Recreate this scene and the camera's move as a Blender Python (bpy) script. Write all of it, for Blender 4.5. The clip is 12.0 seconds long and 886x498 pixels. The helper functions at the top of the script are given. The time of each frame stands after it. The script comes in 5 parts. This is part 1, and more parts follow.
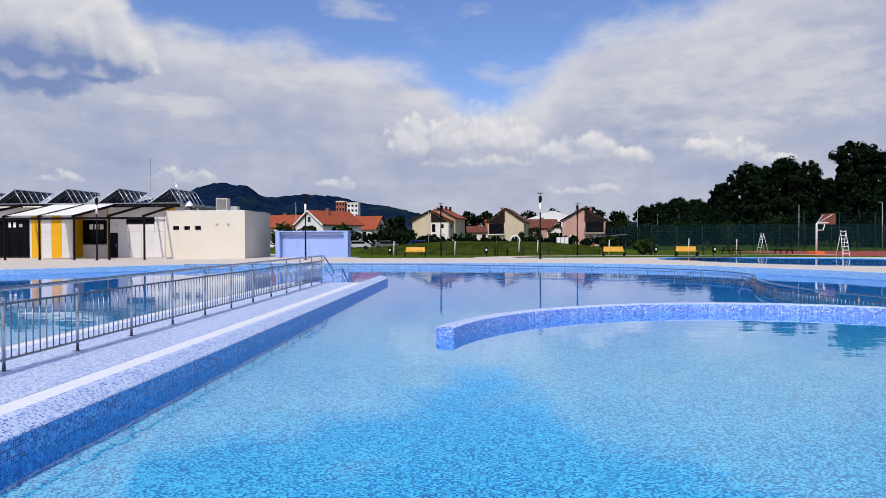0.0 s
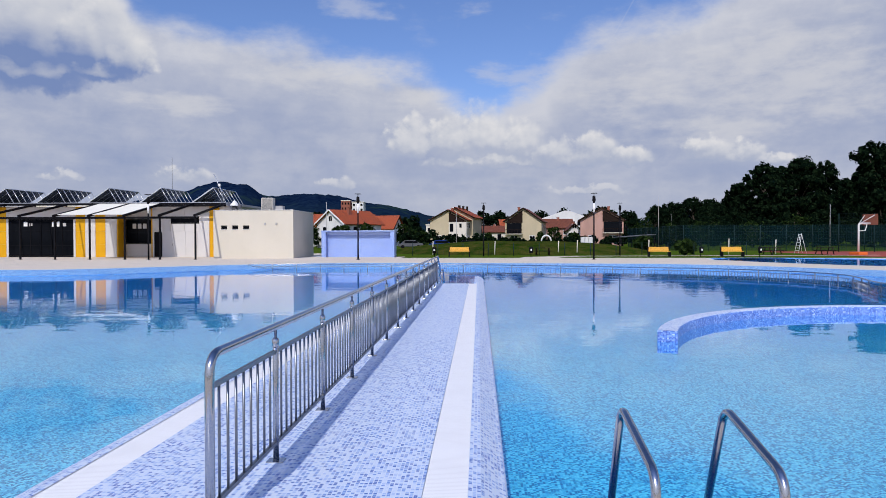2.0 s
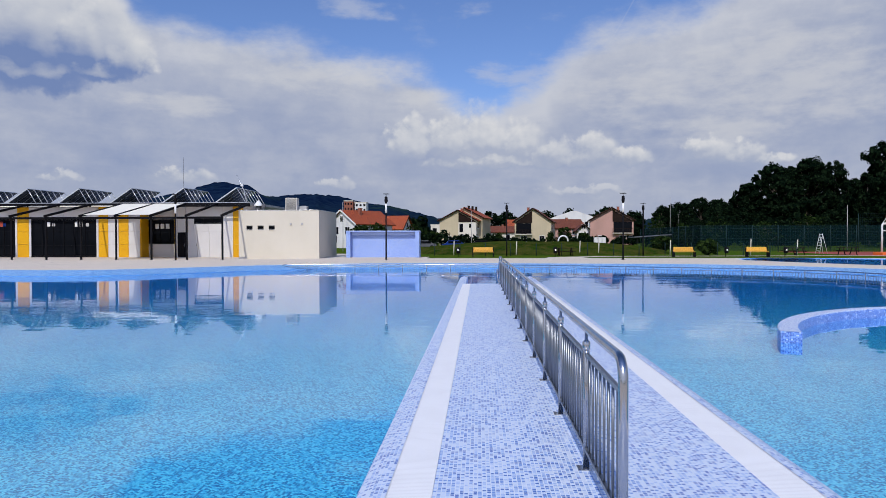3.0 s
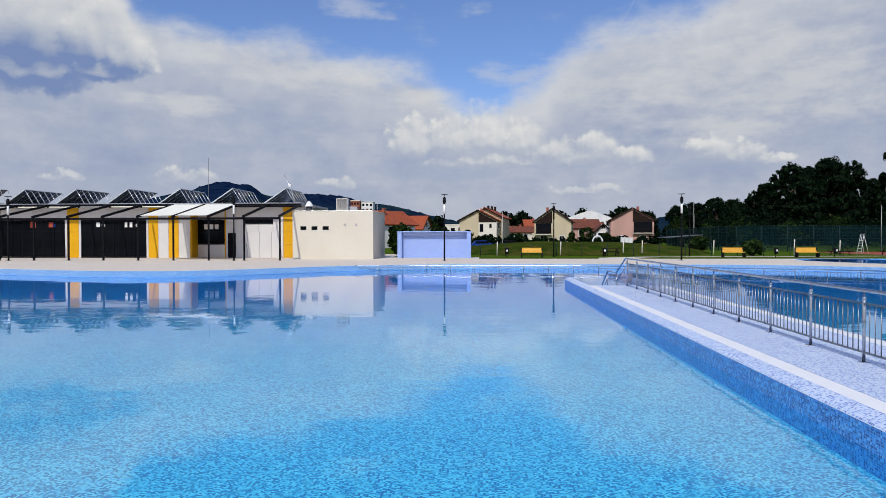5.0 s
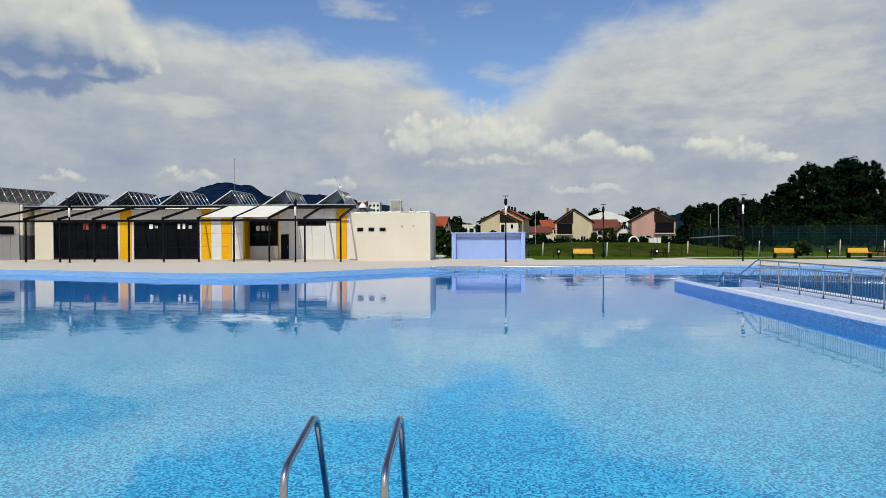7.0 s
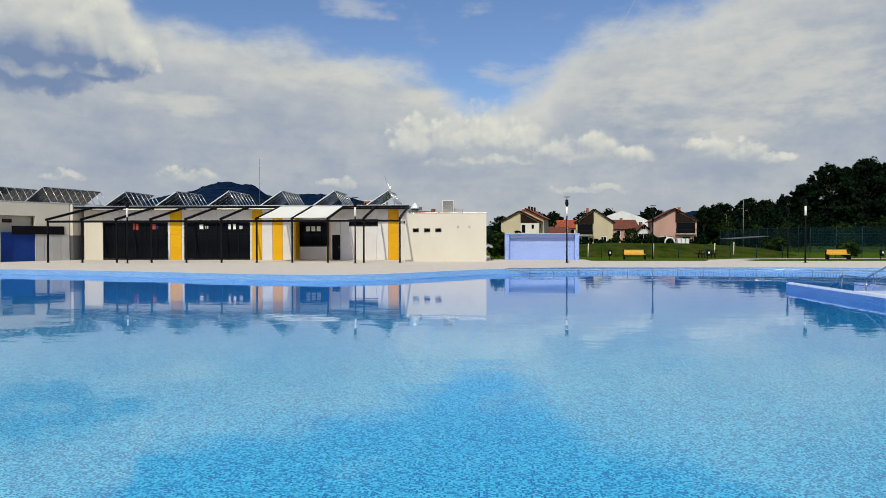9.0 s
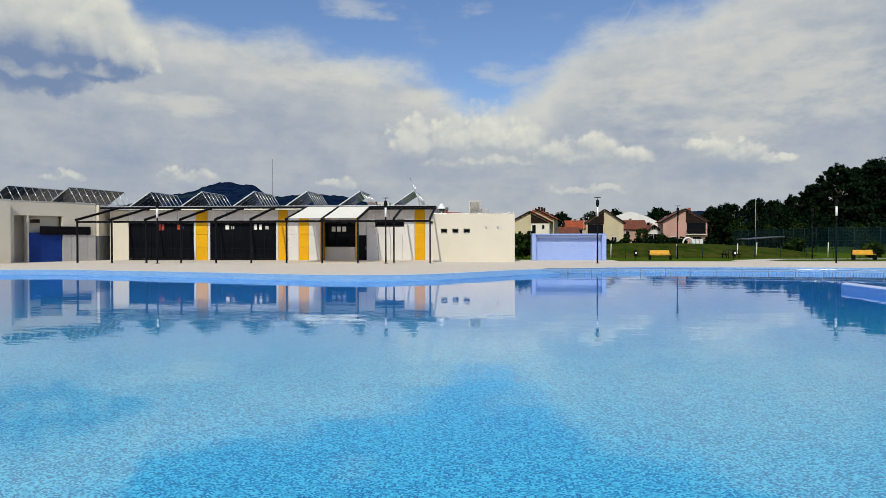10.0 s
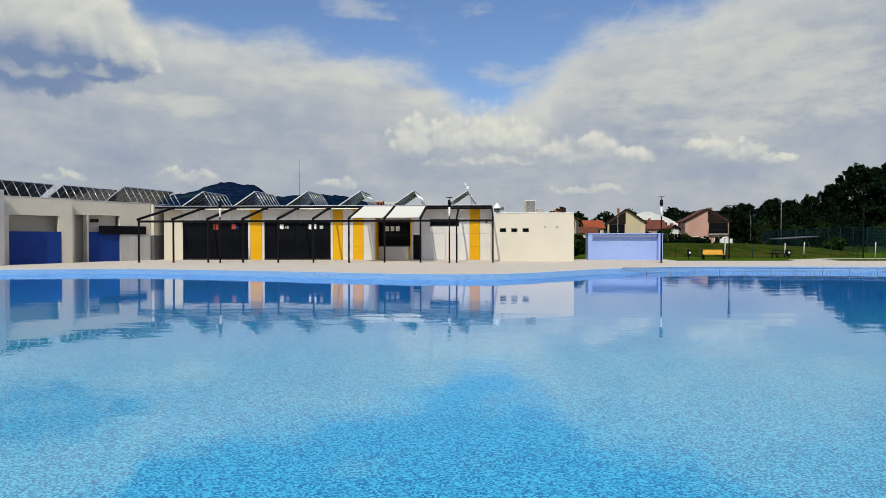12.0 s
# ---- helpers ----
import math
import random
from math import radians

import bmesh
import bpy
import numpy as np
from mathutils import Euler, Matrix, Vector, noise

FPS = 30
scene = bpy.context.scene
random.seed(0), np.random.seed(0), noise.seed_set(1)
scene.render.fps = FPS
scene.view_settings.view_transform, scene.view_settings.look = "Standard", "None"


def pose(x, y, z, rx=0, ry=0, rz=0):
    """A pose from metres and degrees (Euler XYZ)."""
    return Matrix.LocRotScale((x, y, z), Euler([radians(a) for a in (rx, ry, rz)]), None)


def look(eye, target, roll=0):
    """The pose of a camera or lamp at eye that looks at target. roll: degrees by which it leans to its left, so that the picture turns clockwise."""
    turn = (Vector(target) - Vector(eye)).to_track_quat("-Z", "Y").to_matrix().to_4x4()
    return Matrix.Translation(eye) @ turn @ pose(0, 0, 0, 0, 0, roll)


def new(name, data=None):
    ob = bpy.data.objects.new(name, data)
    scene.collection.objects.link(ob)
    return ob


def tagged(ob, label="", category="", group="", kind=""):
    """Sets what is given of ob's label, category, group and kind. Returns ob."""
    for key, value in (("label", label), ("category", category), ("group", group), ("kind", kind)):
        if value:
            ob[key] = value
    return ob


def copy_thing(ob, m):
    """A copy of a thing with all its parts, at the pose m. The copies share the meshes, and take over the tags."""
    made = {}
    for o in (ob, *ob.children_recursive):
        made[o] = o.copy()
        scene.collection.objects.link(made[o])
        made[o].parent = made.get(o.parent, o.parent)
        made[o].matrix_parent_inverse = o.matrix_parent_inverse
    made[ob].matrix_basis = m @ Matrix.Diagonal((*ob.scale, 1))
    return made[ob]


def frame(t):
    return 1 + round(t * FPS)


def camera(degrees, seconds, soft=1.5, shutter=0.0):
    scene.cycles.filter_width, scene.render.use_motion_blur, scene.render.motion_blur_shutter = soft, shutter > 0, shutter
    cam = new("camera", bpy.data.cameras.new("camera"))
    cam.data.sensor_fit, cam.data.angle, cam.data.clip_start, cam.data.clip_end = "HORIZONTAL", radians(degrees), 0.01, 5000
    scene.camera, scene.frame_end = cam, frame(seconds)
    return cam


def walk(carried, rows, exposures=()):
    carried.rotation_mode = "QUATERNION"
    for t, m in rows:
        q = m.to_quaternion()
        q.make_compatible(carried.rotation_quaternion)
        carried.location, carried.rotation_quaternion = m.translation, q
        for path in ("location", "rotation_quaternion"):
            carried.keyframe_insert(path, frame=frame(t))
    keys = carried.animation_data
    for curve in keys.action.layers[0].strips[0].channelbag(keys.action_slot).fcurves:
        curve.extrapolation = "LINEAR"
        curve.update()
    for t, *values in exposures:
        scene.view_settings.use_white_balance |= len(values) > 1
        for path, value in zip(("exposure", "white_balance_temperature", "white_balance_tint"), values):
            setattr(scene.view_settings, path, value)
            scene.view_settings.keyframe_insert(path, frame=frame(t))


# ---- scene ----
cam = camera(66.0, 12.0, soft=0.9)
PATH = [
    (0, (6.263, 0.463, 1.515), (6.157, 2.46, 1.487), -0.2),
    (0.5, (5.338, 0.522, 1.519), (5.232, 2.519, 1.49), -0.1),
    (1, (4.298, 0.522, 1.539), (4.193, 2.519, 1.51), -0.1),
    (1.5, (3.313, 0.412, 1.56), (3.208, 2.409, 1.53), -0.1),
    (2, (2.22, 0.407, 1.578), (2.115, 2.404, 1.548), -0.1),
    (2.5, (1.182, 0.45, 1.581), (1.077, 2.447, 1.551), -0.1),
    (3, (0.065, 0.485, 1.568), (-0.04, 2.482, 1.539), -0.1),
    (5, (-4.276, 0.195, 1.652), (-4.383, 2.192, 1.622), -0.1),
    (5.5, (-5.381, 0.083, 1.672), (-5.489, 2.08, 1.643), -0.2),
    (6, (-6.602, -0.053, 1.713), (-6.71, 1.944, 1.683), -0.2),
    (6.5, (-7.699, -0.131, 1.713), (-7.808, 1.866, 1.684), -0.1),
    (7, (-8.87, -0.183, 1.731), (-8.979, 1.814, 1.702), -0.2),
    (9, (-13.462, -0.224, 1.847), (-13.571, 1.773, 1.817), -0.1),
    (9.5, (-14.59, -0.264, 1.834), (-14.699, 1.733, 1.805), -0.1),
    (10, (-15.779, -0.36, 1.852), (-15.888, 1.637, 1.823), -0.1),
    (10.5, (-16.988, -0.462, 1.84), (-17.098, 1.535, 1.81), -0.1),
    (11, (-18.155, -0.491, 1.859), (-18.266, 1.505, 1.829), -0.1),
    (11.5, (-19.335, -0.564, 1.842), (-19.445, 1.433, 1.813), -0.1),
    (12, (-20.582, -0.688, 1.82), (-20.692, 1.309, 1.791), -0.1),
]
walk(cam, [(t, look(eye, target, roll)) for t, eye, target, roll in PATH], ((0, 0.0, 6600, 10), (2, -0.1, 6450, 10), (3, -0.2, 6350, 9), (5, -0.1, 6620, 6), (5.5, -0.1, 6850, 3), (6.5, -0.11, 7050, 0), (7, -0.11, 7150, 0), (12, -0.11, 7230, 0)))

# ---- world and sun ----
SUN_WAY = Vector((0.142, 0.87, -0.80)).normalized()
SUN_HEIGHT = math.asin(-SUN_WAY.z)
SUN_TURN = math.atan2(-SUN_WAY.x, -SUN_WAY.y)


class Nodes:
    """A node tree with short calls."""

    def __init__(self, tree):
        self.tree = tree
        tree.nodes.clear()

    def node(self, kind, **links):
        n = self.tree.nodes.new(kind)
        for key, value in links.items():
            self.set(n.inputs[int(key[1:])] if key[0] == "i" and key[1:].isdigit() else n.inputs[key.replace("_", " ")], value)
        return n

    def set(self, socket, value):
        if isinstance(value, bpy.types.NodeSocket):
            self.tree.links.new(value, socket)
        elif isinstance(value, (tuple, list)) and socket.type == "RGBA" and len(value) == 3:
            socket.default_value = (*value, 1.0)
        else:
            socket.default_value = value

    def math(self, operation, a, b=0.0, c=0.0, clamp=False):
        n = self.node("ShaderNodeMath", i0=a, i1=b, i2=c)
        n.operation, n.use_clamp = operation, clamp
        return n.outputs[0]

    def vmath(self, operation, a, b=(0.0, 0.0, 0.0)):
        n = self.node("ShaderNodeVectorMath", i0=a, i1=b)
        n.operation = operation
        return n.outputs[0]

    def noise(self, vector, scale, detail=3.0, rough=0.55, distortion=0.0):
        n = self.node("ShaderNodeTexNoise", Scale=scale, Detail=detail, Roughness=rough, Distortion=distortion)
        if vector is not None:
            self.set(n.inputs["Vector"], vector)
        return n.outputs[0]

    def ramp(self, fac, stops, mode="LINEAR"):
        n = self.node("ShaderNodeValToRGB", Fac=fac)
        n.color_ramp.interpolation = mode
        e = n.color_ramp.elements
        while len(e) < len(stops):
            e.new(0.5)
        for k, (p, colour) in enumerate(stops):
            e[k].position = p
            e[k].color = (*colour, 1.0) if isinstance(colour, tuple) else (colour, colour, colour, 1.0)
        return n.outputs[0]

    def mix(self, fac, a, b, mode="MIX"):
        n = self.tree.nodes.new("ShaderNodeMix")
        n.data_type, n.blend_type = "RGBA", mode
        for socket, value in ((n.inputs[0], fac), (n.inputs[6], a), (n.inputs[7], b)):
            self.set(socket, value)
        return n.outputs[2]

    def map(self, value, a, b, c=0.0, d=1.0, smooth=False):
        n = self.node("ShaderNodeMapRange", Value=value)
        for k, v in enumerate((a, b, c, d)):
            self.set(n.inputs[k + 1], v)
        n.interpolation_type = "SMOOTHSTEP" if smooth else "LINEAR"
        return n.outputs[0]


world = bpy.data.worlds.new("World")
scene.world = world
world.use_nodes = True
W = Nodes(world.node_tree)


def build_sky():
    way = W.node("ShaderNodeTexCoord").outputs["Generated"]
    xyz = W.node("ShaderNodeSeparateXYZ", Vector=way).outputs
    turn = W.math("MULTIPLY", W.math("ARCTAN2", xyz[0], xyz[1]), 180 / math.pi)
    high = W.math("MULTIPLY", W.math("ARCSINE", xyz[2]), 180 / math.pi)
    flat = W.vmath("MULTIPLY", way, (1.0, 1.0, 2.2))
    coarse = W.math("SUBTRACT", W.noise(flat, 5.0, 6.0, 0.62), 0.5)
    fine = W.math("SUBTRACT", W.noise(flat, 16.0, 5.0, 0.6), 0.5)
    billow = W.math("SUBTRACT", W.noise(way, 24.0, 6.0, 0.58, 0.3), 0.5)
    sky = W.node("ShaderNodeTexSky")
    sky.sky_type, sky.sun_disc = "NISHITA", False
    sky.sun_elevation, sky.sun_rotation = SUN_HEIGHT, SUN_TURN
    sky.air_density, sky.dust_density, sky.ozone_density = 1.0, 0.4, 3.0
    clear = W.mix(1.0, sky.outputs[0], (SKY_GAIN * 0.95, SKY_GAIN * 1.03, SKY_GAIN * 1.36), "MULTIPLY")
    # the upper edge of the cloud deck, as a height in degrees over the turn from -40 to 40
    tops = ((-40, 30), (-34, 26), (-30.5, 22), (-27.5, 17.3), (-21, 16.4), (-15, 16.1), (-11, 15.0), (-5, 14.0), (-2.5, 12.0),
            (-1, 11.0), (2.5, 11.2), (5.5, 12.8), (7.2, 15.0), (9, 16.4), (11, 17.0), (17.5, 17.3), (20.5, 19.2), (26, 20.0), (31, 22.5), (40, 26))
    edge = W.math("MULTIPLY", W.ramp(W.map(turn, -40, 40), [((a + 40) / 80, b / 40) for a, b in tops]), 40.0)
    edge = W.math("ADD", edge, W.math("ADD", W.math("MULTIPLY", coarse, 4.5), W.math("MULTIPLY", fine, 2.6)))
    cover = W.map(W.math("SUBTRACT", edge, high), -1.2, 2.0, smooth=True)
    veil = W.math("MULTIPLY", W.map(W.math("ADD", coarse, W.math("MULTIPLY", fine, 0.5)), 0.10, 0.45, smooth=True), 0.4)
    cover = W.math("MAXIMUM", cover, veil)
    rim = W.map(W.math("SUBTRACT", edge, high), 0.0, 6.0, 0.30, -0.02)
    streak = W.math("SUBTRACT", W.noise(W.vmath("MULTIPLY", way, (1.0, 1.0, 4.5)), 7.0, 5.0, 0.55, 0.4), 0.5)
    grey = W.math("ADD", W.math("ADD", rim, W.math("ADD", W.math("MULTIPLY", streak, 0.30), W.math("MULTIPLY", billow, 0.32))), W.math("ADD", W.math("MULTIPLY", coarse, 0.6), W.math("MULTIPLY", fine, 0.25)))
    body = W.ramp(W.map(grey, -0.28, 0.28), [(0.0, (0.38, 0.46, 0.70)), (0.4, (0.51, 0.57, 0.76)), (0.7, (0.64, 0.68, 0.82)), (1.0, (0.80, 0.82, 0.91))])
    colour = W.mix(cover, clear, body)

    def ellipses(rows, turn_at, high_at, sink=1.0):
        best = None
        for a, h, rx, ry in rows:
            dx = W.math("DIVIDE", W.math("SUBTRACT", turn_at, a), rx)
            up = W.math("SUBTRACT", high_at, h)
            dz = W.math("DIVIDE", W.math("MAXIMUM", up, W.math("MULTIPLY", up, -sink)), ry)
            near = W.math("SUBTRACT", 1.0, W.math("ADD", W.math("MULTIPLY", dx, dx), W.math("MULTIPLY", dz, dz)))
            best = near if best is None else W.math("SMOOTH_MAX", best, near, 0.25)
        return best

    # brighter swells in the deck
    swells = ((12.5, 11.5, 5.5, 2.6), (24.0, 12.0, 9.0, 4.6), (18.0, 8.6, 7.0, 1.6), (-12.0, 13.4, 9.0, 2.0), (-24.0, 10.5, 5.0, 1.2), (-5.0, 11.6, 3.0, 1.4))
    swell = W.math("ADD", ellipses(swells, turn, high), W.math("ADD", W.math("MULTIPLY", streak, 2.0), W.math("MULTIPLY", fine, 2.5)))
    colour = W.mix(W.math("MULTIPLY", W.map(swell, 0.0, 1.3, 0.0, 0.62, smooth=True), cover), colour, (0.86, 0.86, 0.90))
    # thin wisps of turn, height, half width, half height
    wisps = ((3.4, 13.2, 4.0, 1.5), (2.9, 11.0, 2.4, 0.8), (-8.9, 18.7, 5.5, 1.1), (-0.6, 18.3, 2.2, 0.9), (8.0, 14.0, 3.0, 1.2), (17.5, 18.9, 2.6, 1.1))
    thin = W.math("ADD", ellipses(wisps, turn, high), W.math("ADD", W.math("MULTIPLY", streak, 5.0), W.math("MULTIPLY", fine, 4.0)))
    colour = W.mix(W.map(thin, 0.2, 2.0, 0.0, 0.55, smooth=True), colour, (0.72, 0.76, 0.90))
    # an old vapour trail
    trail = W.math("ABSOLUTE", W.math("SUBTRACT", W.math("SUBTRACT", turn, 11.0), W.math("MULTIPLY", W.math("SUBTRACT", high, 16.0), 0.62)))
    faint = W.math("MULTIPLY", W.map(trail, 0.0, 0.12, 0.14, 0.0, smooth=True), W.map(high, 14.6, 16.0))
    colour = W.mix(faint, colour, (0.75, 0.80, 0.95))
    # heaped clouds with flat bases: bright where little cloud lies above, grey beneath
    big = ((-34.4, 15.2, 4.8, 5.6), (-30.2, 14.8, 3.3, 3.7), (-27.9, 13.6, 2.1, 2.2), (-34.0, 11.9, 4.4, 1.8), (-29.8, 12.4, 2.7, 1.3), (-40.5, 13.6, 4.0, 4.4), (-47.0, 14.5, 5.0, 4.6))
    middle = ((-5.6, 7.8, 2.2, 2.4), (-2.6, 7.9, 2.4, 2.6), (0.3, 8.3, 2.5, 2.9), (3.4, 7.8, 2.4, 2.5), (5.9, 6.9, 2.3, 1.6), (9.2, 6.9, 2.6, 1.8), (12.1, 6.4, 2.4, 1.2), (3.0, 6.2, 9.5, 1.0),
              (18.1, 6.6, 2.3, 1.5), (20.5, 6.2, 2.3, 1.2), (22.8, 5.8, 2.0, 0.8), (-23.7, 4.6, 2.5, 1.0), (-11.7, 4.4, 1.5, 0.8), (-32.2, 4.5, 1.9, 0.6), (8.9, 3.9, 3.7, 0.6))

    def heap(rows, shift, lift, size):
        spot = W.node("ShaderNodeCombineXYZ", X=W.math("ADD", turn, shift), Y=W.math("ADD", high, lift)).outputs[0]
        warp = W.math("SUBTRACT", W.noise(spot, 0.8 / size, 4.0), 0.5)
        bent = W.node("ShaderNodeSeparateXYZ", Vector=W.vmath("ADD", spot, W.node("ShaderNodeCombineXYZ", X=W.math("MULTIPLY", warp, 2.2 * size), Y=W.math("MULTIPLY", warp, -1.6 * size)).outputs[0])).outputs
        out = ellipses(rows, bent[0], bent[1], 2.0 if size < 1.5 else 1.35)
        for scale, much in ((0.50, 0.70), (1.15, 0.42), (2.6, 0.14)):
            cell = W.node("ShaderNodeTexVoronoi", Vector=spot, Scale=scale / size)
            cell.feature = "SMOOTH_F1"
            cell.inputs["Smoothness"].default_value = 0.35
            out = W.math("ADD", out, W.math("MULTIPLY", W.math("SUBTRACT", 0.45, cell.outputs["Distance"]), much if size < 1.5 else 0.6 * much))
        return W.math("ADD", out, W.math("MULTIPLY", warp, 0.5))

    for rows, size, solid_at, dark, (h0, h1, low, top) in ((middle, 1.0, 0.80, (0.50, 0.57, 0.76), (5.6, 8.6, -0.26, 0.12)), (big, 1.9, 0.97, (0.24, 0.34, 0.64), (10.8, 16.2, -0.52, -0.02))):
        here, higher = heap(rows, 0.0, 0.0, size), heap(rows, 0.25 * size, 0.5 * size, size)
        relief = W.math("MULTIPLY", W.math("SUBTRACT", here, higher), 0.55)
        rise = W.math("ADD", W.map(high, h0, h1, low, top, smooth=True), W.math("MULTIPLY", coarse, 0.7))
        tint = W.ramp(W.math("ADD", W.math("ADD", relief, rise), 0.50, clamp=True), [(0.0, dark), (0.3, (0.58, 0.63, 0.78)), (0.6, (0.80, 0.82, 0.89)), (1.0, (1.04, 1.02, 1.02))])
        edge_soft = W.math("MULTIPLY", W.map(here, -0.25 * size, 0.55, smooth=True), W.map(high, 3.2, 6.5, 0.35 * solid_at, solid_at))
        colour = W.mix(edge_soft, colour, tint)
    # grey-blue undersides
    bases = ((-2.8, 5.4, 5.4, 0.8), (19.5, 5.4, 4.8, 0.55), (3.8, 4.8, 2.9, 0.5), (14.0, 10.2, 3.0, 0.5))
    under = W.math("ADD", ellipses(bases, turn, high), W.math("MULTIPLY", streak, 2.0))
    colour = W.mix(W.map(under, 0.0, 1.2, 0.0, 0.45, smooth=True), colour, (0.42, 0.50, 0.73))
    # paler air towards the horizon
    colour = W.mix(W.map(high, 5.0, 0.0, 0.0, 0.45), colour, (0.60, 0.64, 0.76))
    # extra brightness added to the unseen sky round the sun, behind the camera, to fill shaded walls
    near_sun = W.node("ShaderNodeVectorMath", i0=way, i1=tuple(-SUN_WAY))
    near_sun.operation = "DOT_PRODUCT"
    glow = W.map(near_sun.outputs["Value"], 0.15, 1.0, 1.0, 1.9)
    colour = W.mix(1.0, colour, W.node("ShaderNodeCombineXYZ", X=glow, Y=glow, Z=glow).outputs[0], "MULTIPLY")
    back = W.node("ShaderNodeBackground", Color=colour, Strength=SKY_STRENGTH)
    W.tree.links.new(back.outputs[0], W.node("ShaderNodeOutputWorld").inputs[0])


SKY_GAIN, SKY_STRENGTH = 0.125, 0.80
build_sky()

sun = new("sun", bpy.data.lights.new("sun", "SUN"))
sun.data.energy, sun.data.angle, sun.data.color = 3.2, radians(0.53), (1.0, 0.95, 0.87)
sun.matrix_world = Matrix.Translation((0, 0, 60)) @ SUN_WAY.to_track_quat("-Z", "Y").to_matrix().to_4x4()


# ---- materials ----
def material(name):
    m = bpy.data.materials.new(name)
    m.use_nodes = True
    return m, Nodes(m.node_tree)


def finish(n, colour, rough=0.6, metal=0.0, bump=None, strength=0.3, distance=0.01, gloss=0.5):
    b = n.node("ShaderNodeBsdfPrincipled", Base_Color=colour, Roughness=rough, Metallic=metal)
    b.inputs["Specular IOR Level"].default_value = gloss
    if bump is not None:
        n.set(b.inputs["Normal"], n.node("ShaderNodeBump", Strength=strength, Distance=distance, Height=bump).outputs[0])
    n.tree.links.new(b.outputs[0], n.node("ShaderNodeOutputMaterial").inputs[0])


def surface(name, a, b, scale=3.0, fine=40.0, rough=0.7, metal=0.0, bump=0.3, distance=0.01, stain=0.0, gloss=0.5, vary=0.0):
    """Two tones mixed by coarse and fine grain, with optional dark stains and a tone of its own for each object."""
    m, n = material(name)
    at = n.node("ShaderNodeNewGeometry").outputs["Position"]
    coarse, grain = n.noise(at, scale, 4.0), n.noise(at, fine, 3.0)
    colour = n.mix(n.map(n.math("ADD", n.math("MULTIPLY", coarse, 0.65), n.math("MULTIPLY", grain, 0.35)), 0.33, 0.67), a, b)
    if stain:
        streak = n.noise(n.vmath("MULTIPLY", at, (1.0, 1.0, 0.18)), scale * 1.7, 5.0, 0.65)
        colour = n.mix(n.map(streak, 0.52, 0.78, 0.0, stain), colour, (0.10, 0.095, 0.085))
    if vary:
        own = n.node("ShaderNodeObjectInfo").outputs["Random"]
        colour = n.mix(1.0, colour, n.ramp(own, [(0.0, 1.0 - vary), (1.0, 1.0)]), "MULTIPLY")
    finish(n, colour, n.map(grain, 0.2, 0.8, max(0.02, rough - 0.08), rough + 0.08), metal, grain, bump, distance, gloss)
    return m


def mosaic(name, palette, tile=0.026, grout=(0.62, 0.68, 0.80), drift=0.25, rough=0.28, clump=0.5, deep=None, gap=0.0):
    """Small square glass tiles on the UV map in metres, each with a colour of its own."""
    m, n = material(name)
    uv = n.node("ShaderNodeUVMap").outputs[0]
    cell = n.vmath("MULTIPLY", uv, (1 / tile, 1 / tile, 0.0))
    whole = n.vmath("FLOOR", cell)
    white = n.node("ShaderNodeTexWhiteNoise")
    white.noise_dimensions = "2D"
    n.set(white.inputs["Vector"], whole)
    patch = n.math("SUBTRACT", n.noise(uv, 0.8, 4.0), 0.5)
    small = n.math("SUBTRACT", n.noise(uv, 9.0, 2.0), 0.5)
    pick = n.math("ADD", white.outputs[0], n.math("ADD", n.math("MULTIPLY", patch, drift), n.math("MULTIPLY", small, clump)), clamp=True)
    colour = n.ramp(pick, palette, "CONSTANT")
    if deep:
        # tile by tile, a darker blue mix takes over with distance: the tint of deeper water, painted in
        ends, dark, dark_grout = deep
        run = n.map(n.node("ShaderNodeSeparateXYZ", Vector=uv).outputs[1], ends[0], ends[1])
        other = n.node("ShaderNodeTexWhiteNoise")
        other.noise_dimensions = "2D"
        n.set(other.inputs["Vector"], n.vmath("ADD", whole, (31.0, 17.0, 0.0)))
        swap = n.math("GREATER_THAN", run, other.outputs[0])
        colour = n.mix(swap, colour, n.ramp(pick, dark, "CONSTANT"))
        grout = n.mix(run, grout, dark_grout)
    part_xyz = n.node("ShaderNodeSeparateXYZ", Vector=n.vmath("FRACTION", cell)).outputs
    inner = None
    for k in (0, 1):
        d = n.math("SUBTRACT", 0.5, n.math("ABSOLUTE", n.math("SUBTRACT", part_xyz[k], 0.5)))
        inner = d if inner is None else n.math("MINIMUM", inner, d)
    face = n.map(inner, 0.05 + gap, 0.10 + gap)
    colour = n.mix(face, grout, colour)
    finish(n, colour, n.map(face, 0, 1, 0.7, rough), 0.0, n.math("ADD", face, n.math("MULTIPLY", white.outputs[0], 0.5)), 0.35, 0.002)
    return m


